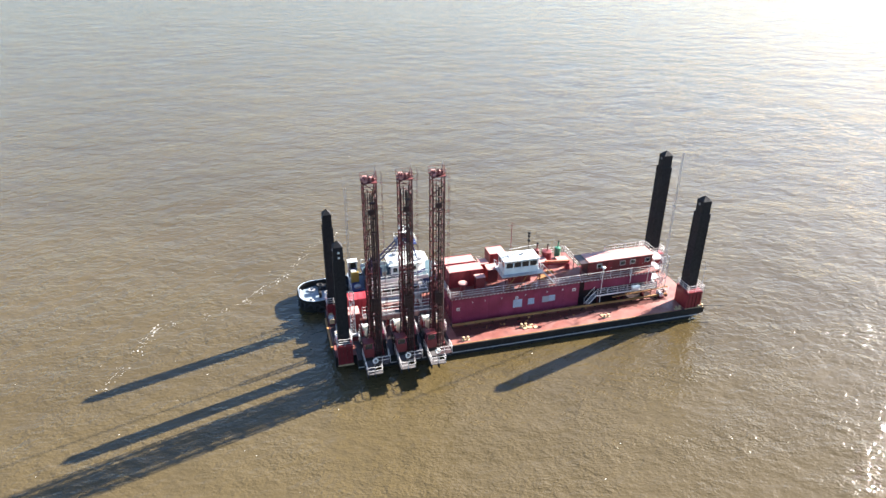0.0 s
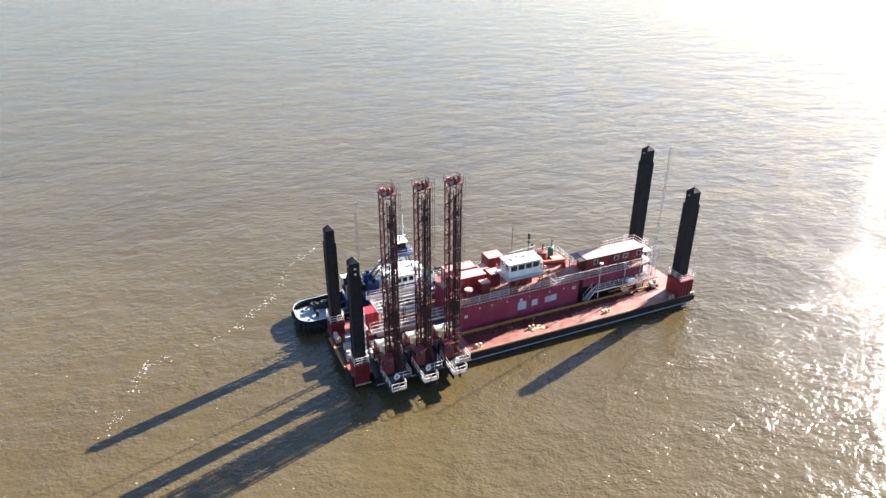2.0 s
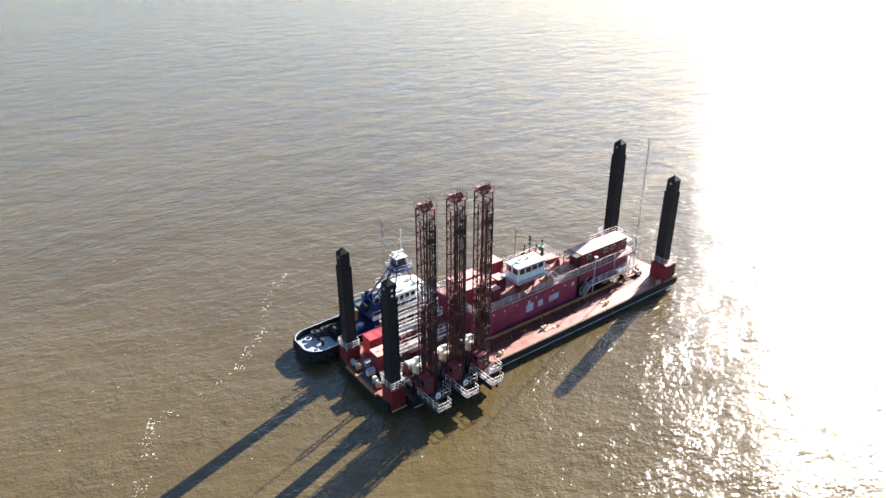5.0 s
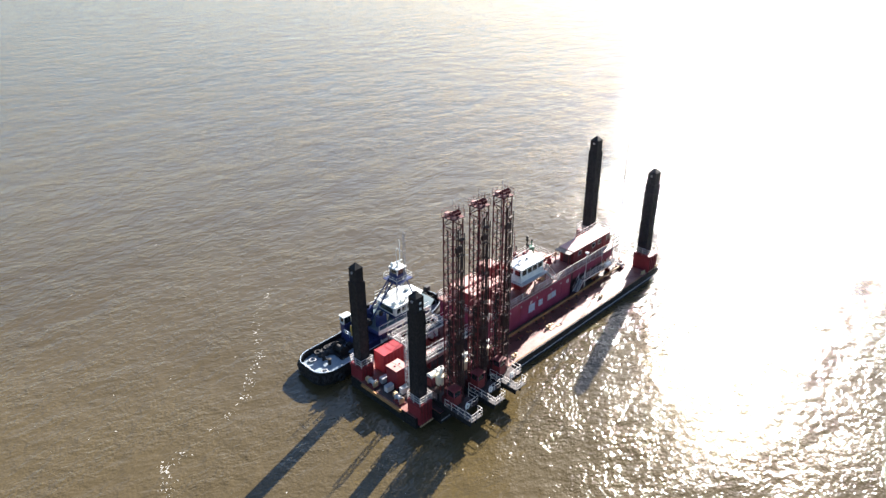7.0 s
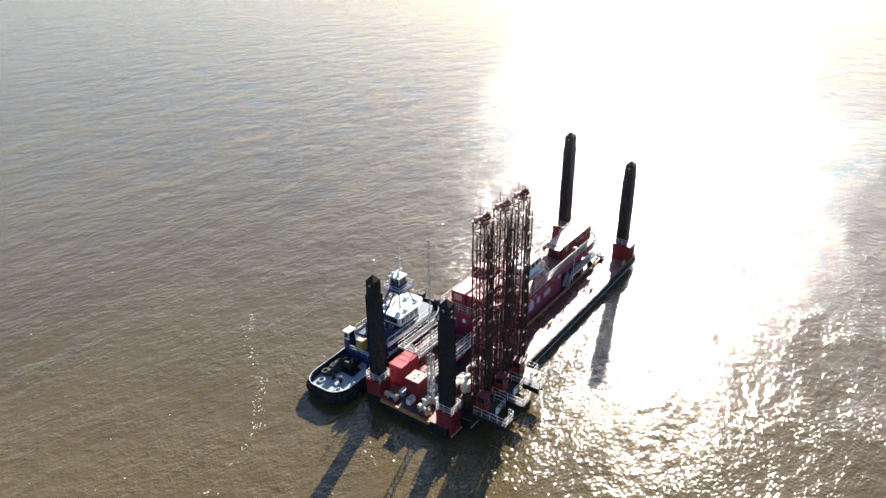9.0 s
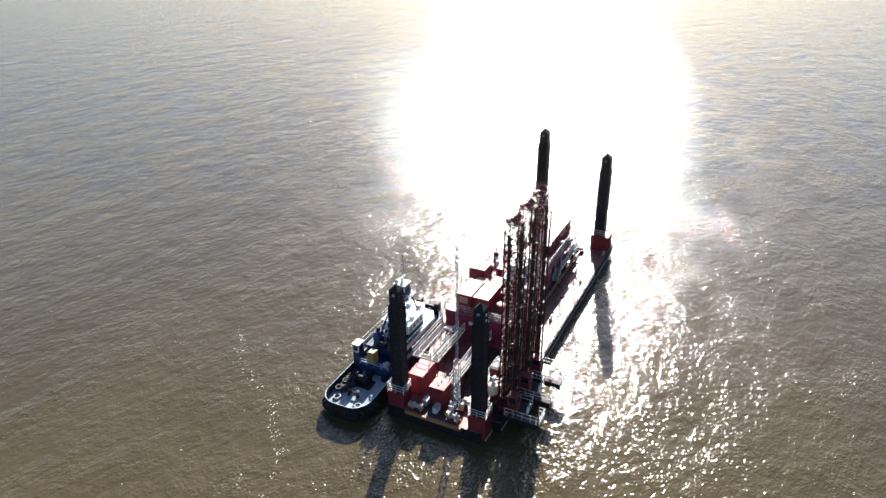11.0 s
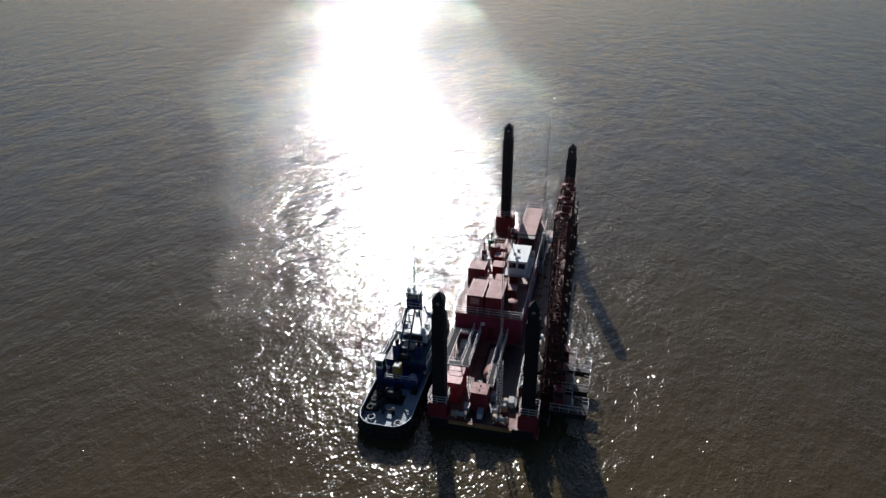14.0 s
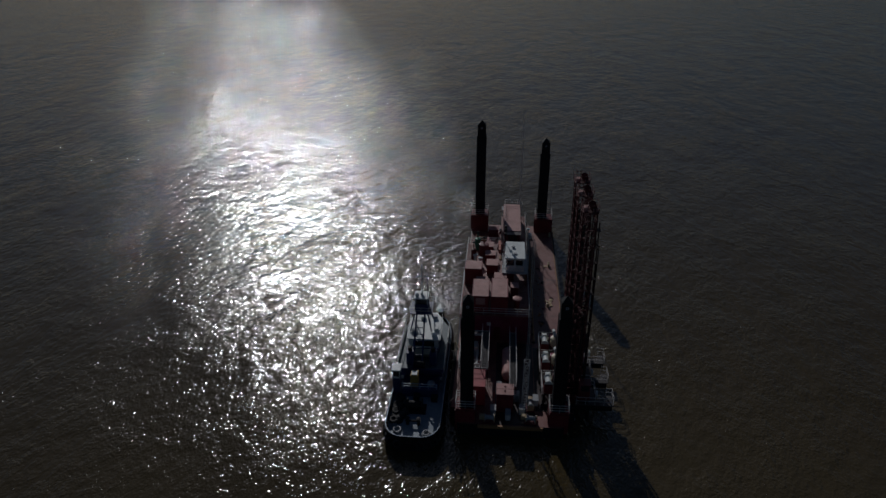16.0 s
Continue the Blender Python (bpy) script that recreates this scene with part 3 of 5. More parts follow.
def drill_tower():
    s = thing("drill_tower", (0, 0, DZ), "tall dark red lattice drill tower with black drill string", "drill tower", "drill towers")
    w, top = 0.72, 24.45
    part("base_frame", G().box(-0.95, 0.95, -0.95, 0.95, 0, 0.3).box(-0.95, -0.7, -0.95, 0.95, 0.3, 1.2).box(0.7, 0.95, -0.95, 0.95, 0.3, 1.2), TOWERRED, s)
    lattice(s, -w, w, -w, w, 0.3, top, 1.02, TOWERRED, 0.082, 0.045)
    bar("hose", (-0.3, w - 0.35, 2.0), (-0.38, w - 0.3, top - 1.5), 0.08, RUBBER, s, 6, "black hose")
    for x in (-0.32, 0.3):
        bar("lead", (x, -w - 0.1, 0.3), (x, -w - 0.1, top - 0.6), 0.055, PIPE, s, 8, "black drill lead")
    bar("drill_string", (0, -w - 0.05, -0.4), (0, -w - 0.05, top - 1.2), 0.1, PIPE, s, 8, "black drill string")
    bar("hose", (0.62, -w - 0.12, 2.5), (0.55, -w - 0.12, top - 3), 0.07, RUBBER, s, 6, "black hose")
    bar("hose", (0.34, w - 0.3, 2.0), (0.42, w - 0.25, top - 2), 0.09, RUBBER, s, 6, "black hose")
    part("drill_head", G().box(-0.45, 0.45, -w - 0.45, -w + 0.2, 7.6, 9.2, 0.08), PIPE, s, "black rotary drill head")
    part("feed_carriage", G().box(-0.4, 0.4, -w - 0.25, -w + 0.1, 20.6, 21.2, 0.05), PIPE, s, "black feed carriage")
    # stored rods and hose bundles that fill the lower half
    for i, (x, y, z1, rr) in enumerate(((-0.45, -0.1, 12.4, 0.09), (-0.2, 0.25, 11.6, 0.08), (0.12, -0.2, 12.0, 0.09), (0.42, 0.1, 11.2, 0.08), (-0.5, 0.5, 10.4, 0.07), (0.5, -0.45, 9.8, 0.07))):
        bar("stored_rod", (x, y, 0.3), (x, y, z1), rr, PIPE, s, 8, "black stored drill rod")
    # feed rails and hose bundle carried in front of the outer face
    for x, y, z1, rr in ((0.46, -w - 0.5, top - 1.6, 0.07), (-0.1, -w - 0.58, top - 4.0, 0.055), (0.16, -w - 0.56, top - 6.0, 0.055)):
        bar("feed_rail", (x, y, 0.4), (x, y, z1), rr, PIPE, s, 6, "dark feed rail")
    for i in range(12):
        z = 1.2 + i * 1.9
        part("rail_bracket", G().box(-0.2, 0.52, -w - 0.6, -w - 0.04, z, z + 0.06), PIPE, s)
    for z in (3.4, 6.4, 9.4, 12.4):
        part("rod_clamp", G().box(-w + 0.05, w - 0.05, -0.12, 0.12, z - 0.09, z + 0.09).box(-0.12, 0.12, -w + 0.05, -0.13, z - 0.09, z + 0.09), TOWERRED, s)
    for i in range(6):
        a, b = 12.4 - i * 1.75, 12.4 - (i + 1) * 1.75
        sag = 0.16 * (i % 2)
        bar("hose", (-w - 0.16 - sag, -0.35, a), (-w - 0.32 + sag, -0.3, b), 0.06, RUBBER, s, 6)
    # crown
    part("crown_floor", G().box(-0.86, 0.86, -0.86, 0.86, top, top + 0.08), TOWERRED, s, "faded red crown platform")
    for x in (-0.5, 0.0, 0.5):
        part("sheave", G().lathe([(0.28, -0.07), (0.36, -0.06), (0.3, 0), (0.36, 0.06), (0.28, 0.07)], 14, (x, -0.3, top + 0.45), 'x'), TOWERRED, s)
    part("crown_beam", G().box(-0.75, 0.75, -0.35, -0.25, top + 0.08, top + 0.4).box(-0.65, -0.1, 0.3, 0.7, top + 0.08, top + 0.5, 0.05).box(0.15, 0.5, 0.1, 0.6, top + 0.08, top + 0.35, 0.05).box(-0.7, -0.3, -0.75, -0.5, top + 0.08, top + 0.4, 0.05), ROOFPINK, s)
    for x, y in ((-0.85, -0.85), (0.85, -0.85), (0.85, 0.85), (-0.85, 0.85), (0, 0.85), (0.85, 0)):
        bar("crown_post", (x, y, top + 0.1), (x, y, top + 0.8), 0.025, TOWERRED, s)
    for a, b in (((-0.85, -0.85), (0.85, -0.85)), ((0.85, -0.85), (0.85, 0.85)), ((0.85, 0.85), (-0.85, 0.85)), ((-0.85, 0.85), (-0.85, -0.85))):
        for z in (0.42, 0.8):
            bar("crown_rail", (*a, top + z), (*b, top + z), 0.022, TOWERRED, s)
    bar("light_pole", (0.9, 0.9, top), (0.9, 0.9, top + 1.4), 0.025, GREY, s)
    # caged ladder on the +x face
    for y in (0.1, 0.5):
        bar("ladder_stile", (w + 0.22, y, 0.5), (w + 0.22, y, top + 1.0), 0.03, TOWERRED, s)
    for i in range(60):
        bar("rung", (w + 0.22, 0.1, 0.8 + i * 0.4), (w + 0.22, 0.5, 0.8 + i * 0.4), 0.016, TOWERRED, s)
    for i in range(15):
        z = 3.0 + i * 1.5
        for a, b in (((w + 0.22, 0.0), (w + 0.85, 0.0)), ((w + 0.85, 0.0), (w + 0.85, 0.6)), ((w + 0.85, 0.6), (w + 0.22, 0.6))):
            bar("cage_hoop", (*a, z), (*b, z), 0.018, TOWERRED, s)
    for y in (0.0, 0.6):
        bar("cage_strip", (w + 0.85, y, 3.0), (w + 0.85, y, top + 0.9), 0.018, TOWERRED, s)
    return s


rig_deck = thing("rig_deck", (0, 0, DZ), "near-black steel plating under the drill rigs", "deck plating", kind="structure")
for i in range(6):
    part("plate", G().box(1.5 + i * 2.1, 3.58 + i * 2.1, -2.05, 2.3, 0.004, 0.02), DARKPLATE, rig_deck)
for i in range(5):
    part("plate", G().box(-1.1 + i * 3.2, 2.08 + i * 3.2, 2.4, 7.0, 0.004, 0.018), DARKPLATE, rig_deck)
RIGS = ((3.85, -1.9), (8.05, -1.8), (11.95, -1.85))
tower = drill_tower()
tower.location = (*RIGS[0], DZ)
for x, y in RIGS[1:]:
    copy_thing(tower, pose(x, y, DZ))


def drill_cab():
    s = thing("drill_cab", (0, 0, DZ), "small red drill control cab with dark windows", "control cab", "drill control cabs")
    part("cab_body", G().box(-0.62, 0.62, -0.6, 0.6, 0.1, 1.35, 0.03), DARKRED, s)
    for x in (-0.58, 0.5):
        for y in (-0.56, 0.48):
            part("pillar", G().box(x, x + 0.08, y, y + 0.08, 1.35, 2.15), MAROON, s)
    part("window", G().box(-0.5, 0.5, -0.55, -0.52, 1.35, 2.15), GLASS, s)
    part("window", G().box(-0.5, 0.5, 0.52, 0.55, 1.35, 2.15), GLASS, s)
    part("window", G().box(-0.57, -0.54, -0.48, 0.48, 1.35, 2.15), GLASS, s)
    part("window", G().box(0.54, 0.57, -0.48, 0.48, 1.35, 2.15), GLASS, s)
    part("roof", G().box(-0.68, 0.68, -0.66, 0.66, 2.15, 2.25, 0.03), DARKRED, s)
    part("foot", G().box(-0.5, 0.5, -0.5, 0.5, 0, 0.1), BLACK, s)
    return s


def air_unit():
    s = thing("air_unit", (0, 0, DZ), "cream dust collector with white pipe drum", "dust collector", "rig machinery")
    part("tank", G().lathe([(0.25, 0.25), (0.55, 0.6), (0.6, 0.65), (0.6, 1.6), (0.55, 1.75), (0.2, 1.9)], 16), CREAM, s)
    for x in (-0.5, 0.4):
        for y in (-0.5, 0.4):
            part("leg", G().box(x, x + 0.1, y, y + 0.1, 0, 0.8), DARKRED, s)
    part("elbow", G().tube((0, 0, 1.9), (0.3, 0.1, 2.3), 0.2, 10).tube((0.3, 0.1, 2.3), (0.95, 0.15, 2.2), 0.2, 10), WHITE, s, "white duct elbow")
    part("motor", G().lathe([(0.1, 0), (0.26, 0.03), (0.26, 0.5), (0.1, 0.55)], 12, (0.7, -0.1, 1.3), 'x'), CREAM, s)
    return s


def hose_reel():
    s = thing("winch_drum", (0, 0, DZ), "white winch drum on red frame", "winch", "rig machinery")
    part("drum", G().lathe([(0.5, -0.7), (0.5, -0.62), (0.36, -0.6), (0.36, 0.6), (0.5, 0.62), (0.5, 0.7)], 16, (0, 0, 1.15), 'x'), WHITE, s)
    part("bed", G().box(-0.72, 0.72, -0.5, 0.5, 0, 0.15), DARKRED, s)
    for x in (-0.85, 0.72):
        part("side_frame", G().box(x, x + 0.13, -0.5, 0.5, 0, 1.2), DARKRED, s)
    part("gearbox", G().box(0.86, 1.3, -0.3, 0.3, 0.8, 1.5, 0.06), WHITE, s)
    return s


def rig_carriage():
    """The raised frame behind a tower that carries its machinery."""
    s = thing("rig_carriage", (0, 0, DZ), "black steel rig carriage with raised machinery floor", "rig carriage", "rig carriages")
    for x in (-1.5, 1.3):
        part("skid", G().box(x, x + 0.25, -0.95, 3.6, 0.02, 0.4), BLACK, s)
        for y in (1.05, 3.3):
            part("leg", G().box(x + 0.03, x + 0.2, y, y + 0.17, 0.4, 1.75), BLACK, s)
    part("floor", G().box(-1.6, 1.65, 0.9, 3.6, 1.75, 1.87), DARKPLATE, s)
    part("cross_beam", G().box(-1.25, 1.3, 3.3, 3.5, 0.4, 0.6), BLACK, s)
    part("hydraulic_tank", G().box(0.5, 1.4, 1.1, 2.2, 1.87, 2.75, 0.05), MAROON, s, "maroon hydraulic tank")
    part("valve_block", G().box(0.3, 1.0, 2.6, 3.2, 1.87, 2.4, 0.04), GREY, s)
    for y in (1.6, 2.1, 2.6):
        bar("hose", (0.3, y, 1.95), (0.1, 0.8, 4.2), 0.05, RUBBER, s, 6)
    for a, b in (((1.6, 0.95), (1.6, 3.55)), ((1.6, 3.55), (-1.55, 3.55))):
        for i in range(3):
            p = (a[0] + (b[0] - a[0]) * i / 2, a[1] + (b[1] - a[1]) * i / 2)
            bar("post", (*p, 1.87), (*p, 2.9), 0.035, RAILW, s)
        for z in (2.2, 2.55, 2.9):
            bar("rail", (*a, z), (*b, z), 0.03, RAILW, s)
    return s


for builder, dx, dy, dz in ((rig_carriage, 0.0, 0.0, 0.0), (drill_cab, -1.15, -1.25, 1.35), (air_unit, -0.55, 1.6, 1.87), (hose_reel, -0.55, 2.85, 1.87)):
    a = builder()
    a.location = (RIGS[0][0] + dx, RIGS[0][1] + dy, DZ + dz)
    for x, y in RIGS[1:]:
        copy_thing(a, pose(x + dx, y + dy, DZ + dz))


def rig_platform():
    """The walkways that hang out over the side below each tower."""
    s = thing("rig_platform", (0, 0, DZ + 0.9), "cantilevered black drill platform with white railing", "platform", "drill platforms")
    part("walkway", G().box(-1.85, -0.75, -4.65, -0.3, -0.1, -0.02), GRATE, s, "dark grating walkway")
    part("walkway", G().box(-0.75, 0.0, -4.65, -3.9, -0.1, -0.02), GRATE, s, "dark grating walkway")
    part("apron", G().box(-0.75, 1.4, -2.75, -1.0, -0.1, -0.02), DARKPLATE, s, "dark steel apron")
    for x, y in ((-1.85, -4.5), (-0.9, -4.5), (1.2, -2.6)):
        part("girder", G().box(x, x + 0.14, y, 1.0, -0.75, -0.1), BLACK, s)
    part("cab_stand", G().box(-1.6, -0.7, -1.75, -0.8, -0.02, 0.45), BLACK, s)
    for pts in ([(-1.82, -0.4), (-1.82, -4.62), (0.0, -4.62), (0.0, -3.95)], [(-0.7, -2.7), (1.36, -2.7), (1.36, -1.2)]):
        for a, b in zip(pts[:-1], pts[1:]):
            n = max(1, round(math.dist(a, b) / 1.2))
            for i in range(n + 1):
                p = (a[0] + (b[0] - a[0]) * i / n, a[1] + (b[1] - a[1]) * i / n)
                bar("post", (*p, -0.02), (*p, 1.0), 0.03, RAILW, s)
            for z in (0.5, 1.0):
                bar("rail", (*a, z), (*b, z), 0.03, RAILW, s)
    part("life_ring", G().ring(0.3, 0.09, (-0.55, -2.82, 0.6), 'y'), WHITE, s, "white life ring")
    return s


plat = rig_platform()
plat.location = (*RIGS[0], DZ + 0.9)
for x, y in RIGS[1:]:
    copy_thing(plat, pose(x, y, DZ + 0.9))

# ---- working deck at the drill end ----
tank = thing("pressure_tank", (8.6, 5.6, DZ), "long faded red cylinder tank on saddles", "tank")
part("shell", G().lathe([(0.3, -2.8), (0.62, -2.65), (0.7, -2.4), (0.7, 2.4), (0.62, 2.65), (0.3, 2.8)], 20, (0, 0, 1.35), 'x'), ROOFPINK, tank)
for x in (-1.8, 1.8):
    part("saddle", G().box(x - 0.15, x + 0.15, -0.6, 0.6, 0, 0.9), DARKRED, tank)

unit = thing("power_unit", (0.95, 4.95, DZ), "red box unit with faded pink lid and two caps", "power unit")
part("housing", G().box(0, 1.95, 0, 1.9, 0, 2.55, 0.03), RED, unit)
part("lid", G().box(-0.05, 2.0, -0.05, 1.95, 2.55, 2.63, 0.02), ROOFPINK, unit, "faded pink lid")
for x in (0.6, 1.4):
    part("filler_cap", G().lathe([(0.12, 2.63), (0.12, 2.7), (0.05, 2.72)], 10, (x, 0.95, 0)), DARKRED, unit)
part("lid_seam", G().box(0.95, 1.0, -0.05, 1.95, 2.632, 2.645), DARKRED, unit)


def catwalk(at, L, W, z, label, rails=("f", "b"), grate=None):
    """A raised grated walkway on posts with pipe rails."""
    s = thing("catwalk", at, label, "catwalk", "raised catwalks")
    grate = grate or GRATE
    n = max(1, int(max(L, W) / 0.45))
    for i in range(n):
        if L >= W:
            part("grating", G().box(L * i / n, L * (i + 1) / n - 0.04, 0.06, W - 0.06, z - 0.05, z), grate, s)
        else:
            part("grating", G().box(0.06, L - 0.06, W * i / n, W * (i + 1) / n - 0.04, z - 0.05, z), grate, s)
    for y in (0, W - 0.06):
        part("side_beam", G().box(0, L, y, y + 0.06, z - 0.2, z + 0.02), RAILW, s)
    for x in (0, L - 0.06):
        part("end_beam", G().box(x, x + 0.06, 0.06, W - 0.06, z - 0.2, z + 0.02), RAILW, s)
    k = max(1, round(L / 2.2))
    for i in range(k + 1):
        for y in (0.05, W - 0.05):
            bar("leg", (0.05 + (L - 0.1) * i / k, y, 0), (0.05 + (L - 0.1) * i / k, y, z - 0.15), 0.05, DARKRED, s)
    runs = dict(f=((0, 0.03), (L, 0.03)), b=((0, W - 0.03), (L, W - 0.03)), l=((0.03, 0), (0.03, W)), r=((L - 0.03, 0), (L - 0.03, W)))
    for key in rails:
        a, b = runs[key]
        m = max(1, round(math.dist(a, b) / 1.4))
        for i in range(m + 1):
            p = (a[0] + (b[0] - a[0]) * i / m, a[1] + (b[1] - a[1]) * i / m)
            bar("post", (*p, z), (*p, z + 1.07), 0.035, RAILW, s)
        for h in (0.55, 1.07):
            bar("rail", (*a, z + h), (*b, z + h), 0.032, RAILW, s)
    return s


catwalk((3.3, 4.55, DZ), 11.0, 0.85, 2.1, "white railed catwalk behind the drill rigs")
catwalk((5.3, 7.95, DZ), 8.0, 0.95, 2.9, "dark grated catwalk with white railing")
catwalk((5.3, 10.6, DZ), 8.0, 0.9, 2.9, "dark grated catwalk along the barge side", ("b",))
catwalk((5.3, 8.95, DZ), 0.9, 1.6, 2.9, "short dark catwalk joining two long ones", ("l",))
catwalk((12.4, 8.95, DZ), 0.9, 1.6, 2.9, "short dark catwalk beside the deckhouse", ())
for i, (y, r) in enumerate(((9.45, 0.16), (9.95, 0.22), (10.4, 0.12))):
    p = thing("deck_pipe", (6.4, y, DZ), "pale steel pipe lying on supports", "pipe", "deck pipes")
    bar("pipe", (0, 0, 0.95), (6.4, 0, 0.95), r, (WHITE, GREY, RAILW)[i], p, 10)
    for x in (0.8, 3.2, 5.6):
        part("support", G().box(x - 0.08, x + 0.08, -0.08, 0.08, 0, 0.95 - r * 0.8), DARKRED, p)
gen = thing("pump_skid", (11.2, 9.2, DZ), "white pump skid with grey motor", "pump")
part("skid_frame", G().box(0, 1.7, 0, 1.4, 0, 0.2), DARKRED, gen)
part("pump_case", G().box(0.15, 1.5, 0.2, 1.2, 0.2, 1.7, 0.08), WHITE, gen)
part("motor", G().lathe([(0.12, 0), (0.32, 0.04), (0.32, 0.7), (0.12, 0.75)], 12, (-0.7, 0.7, 0.6), 'x'), GREY, gen)


def deck_winch(x, y, turn, label):
    s = thing("deck_winch", (x, y, DZ), label, "winch", "deck winches")
    s.rotation_euler = (0, 0, radians(turn))
    part("bed", G().box(-0.7, 0.7, -0.5, 0.5, 0, 0.18), DARKRED, s)
    part("drum", G().lathe([(0.42, -0.5), (0.42, -0.44), (0.25, -0.42), (0.25, 0.42), (0.42, 0.44), (0.42, 0.5)], 14, (0, 0, 0.62), 'x'), GREY, s)
    for x0 in (-0.62, 0.52):
        part("side_frame", G().box(x0, x0 + 0.1, -0.35, 0.35, 0.18, 0.85), YELLOW, s)
    part("motor", G().box(0.63, 1.15, -0.25, 0.25, 0.35, 0.9, 0.05), YELLOW, s)
    return s


deck_winch(-0.7, 7.6, 90, "yellow mooring winch at the barge end")
deck_winch(-0.5, 2.9, 80, "yellow mooring winch beside the spud well")
deck_winch(1.9, 2.9, 0, "yellow winch near the lattice mast")
for x, y, n in ((0.7, 3.6, 0), (2.9, 4.2, 1), (-0.4, 5.2, 2), (4.6, 6.3, 3), (0.3, 6.9, 4), (2.3, 2.0, 5)):
    b = thing("deck_locker", (x, y, DZ), "pale grey steel locker on the deck", "locker", "deck lockers")
    part("body", G().box(0, 0.9 + 0.1 * (n % 3), 0, 0.6, 0, 0.75 + 0.1 * (n % 2), 0.03), (WHITE, GREY, RAILW)[n % 3], b)
    part("lid", G().box(-0.03, 0.93 + 0.1 * (n % 3), -0.03, 0.63, 0.76 + 0.1 * (n % 2), 0.81 + 0.1 * (n % 2)), GREY, b)


def antenna_mast(x, y, z0, low, top, w):
    s = thing("lattice_mast", (x, y, z0), "slim white lattice radio mast", "mast", "lattice masts")
    lattice(s, -w, w, -w, w, 0, low, 0.9, GREY, 0.04, 0.03)
    t = 0.11
    lattice(s, -t, t, -t, t, low, top - z0, 1.1, GREY, 0.014, 0.008)
    return s


antenna_mast(1.75, 3.6, DZ, 6.8, 23.1, 0.3)
antenna_mast(48.6, 3.75, DZ, 6.0, 23.6, 0.42)
wa = thing("whip_antenna", (51.55, -1.7, 4.2), "thin whip antenna on the spud well", "antenna", "whip antennas")
bar("rod", (0, 0, 0), (0, 0, 4.6), 0.03, GREY, wa, 6)

# ---- railings and walkways of the deckhouse ----
railing((HX0 - 0.3, HY0 - 0.1, UZ), [(0, 0, 0), (9.2, 0, 0), (19.4, 0, 0), (32.0, 0, 0)], "white pipe railing along the deckhouse roof edge", step=1.6)
railing((HX0 - 0.3, HY0 - 0.1, UZ), [(0, 0.1, 0), (0, 8.9, 0)], "white pipe railing at the roof's drill end", step=1.5)
railing((HX0 - 0.3, HY1 + 0.05, UZ), [(0, 0, 0), (20.9, 0, 0)], "white pipe railing along the far roof edge", step=1.8)
railing((RX - 0.06, 7.0, UZ), [(0, 0, 0), (0, 4.9, 0)], "white pipe railing at the roof's step", step=1.6)
lw = thing("side_walkway", (HX1 + 2.6, 2.3, DZ + 1.75), "lower steel walkway hung beside the deckhouse", "walkway")
part("grating", G().box(0, 9.6, 0, 1.0, -0.06, 0), GRATE, lw)
part("edge_beam", G().box(0, 9.6, -0.06, 0, -0.18, 0.02), RAILW, lw)
for i in range(7):
    bar("post", (i * 1.6, -0.02, 0), (i * 1.6, -0.02, 1.05), 0.035, RAILW, lw)
    bar("hanger", (i * 1.6, 1.0, 0), (i * 1.6, 1.0, 0.6), 0.035, RAILW, lw)
for z in (0.36, 0.72, 1.05):
    bar("rail", (0, -0.02, z), (9.6, -0.02, z), 0.033, RAILW, lw)
for x in (0.4, 4.8, 9.2):
    bar("prop", (x, 0.5, 0), (x, 0.5, -1.75), 0.06, DARKRED, lw)
part("life_raft", G().lathe([(0.2, -0.65), (0.33, -0.6), (0.33, 0.6), (0.2, 0.65)], 14, (6.0, -0.28, 0.62), 'x'), WHITE, lw, "white life raft canister")
st = thing("stair", (HX1 + 2.6, 2.35, DZ), "steep white steel stair down to the deck", "stair")
for y in (0.0, 0.8):
    bar("stringer", (0.0, y, 1.75), (-1.5, y, 0.03), 0.06, RAILW, st)
    bar("handrail", (0.0, y, 2.7), (-1.5, y, 1.0), 0.035, RAILW, st)
    bar("newel", (-1.5, y, 0), (-1.5, y, 1.0), 0.035, RAILW, st)
for i in range(9):
    part("tread", G().box(-1.42 + i * 0.155, -1.2 + i * 0.155, 0.03, 0.77, 0.15 + i * 0.18, 0.19 + i * 0.18), GREY, st)
lamp = thing("deck_floodlight", (37.9, 2.6, DZ), "white floodlight on a tall pole", "floodlight")
bar("pole", (0, 0, 0), (0, 0, 6.0), 0.06, RAILW, lamp, 8)
part("lamp_head", G().lathe([(0.12, 0), (0.28, 0.08), (0.3, 0.2), (0.15, 0.28)], 12, (0, 0, 5.95)), WHITE, lamp)
for x in (42.6, 45.4):
    lp = thing("light_post", (x, HY0 - 0.25, UZ - 0.1), "slim white post on the walkway edge", "post", "walkway posts")
    bar("pole", (0, 0, -1.2), (0, 0, 1.4), 0.04, RAILW, lp, 6)

# yellow-brown pipe beam along the foot of the deckhouse
beam = thing("guide_beam", (15.2, 2.1, DZ), "rusty yellow beam on short brackets", "beam")
part("top_flange", G().box(0, 33.6, -0.1, 0.1, 0.42, 0.5), BROWNRAIL, beam)
part("web", G().box(0, 33.6, -0.03, 0.03, 0.16, 0.42), BROWNRAIL, beam)
for i in range(18):
    part("bracket", G().box(i * 1.97, i * 1.97 + 0.12, -0.16, 0.3, 0, 0.16), BLACK, beam)
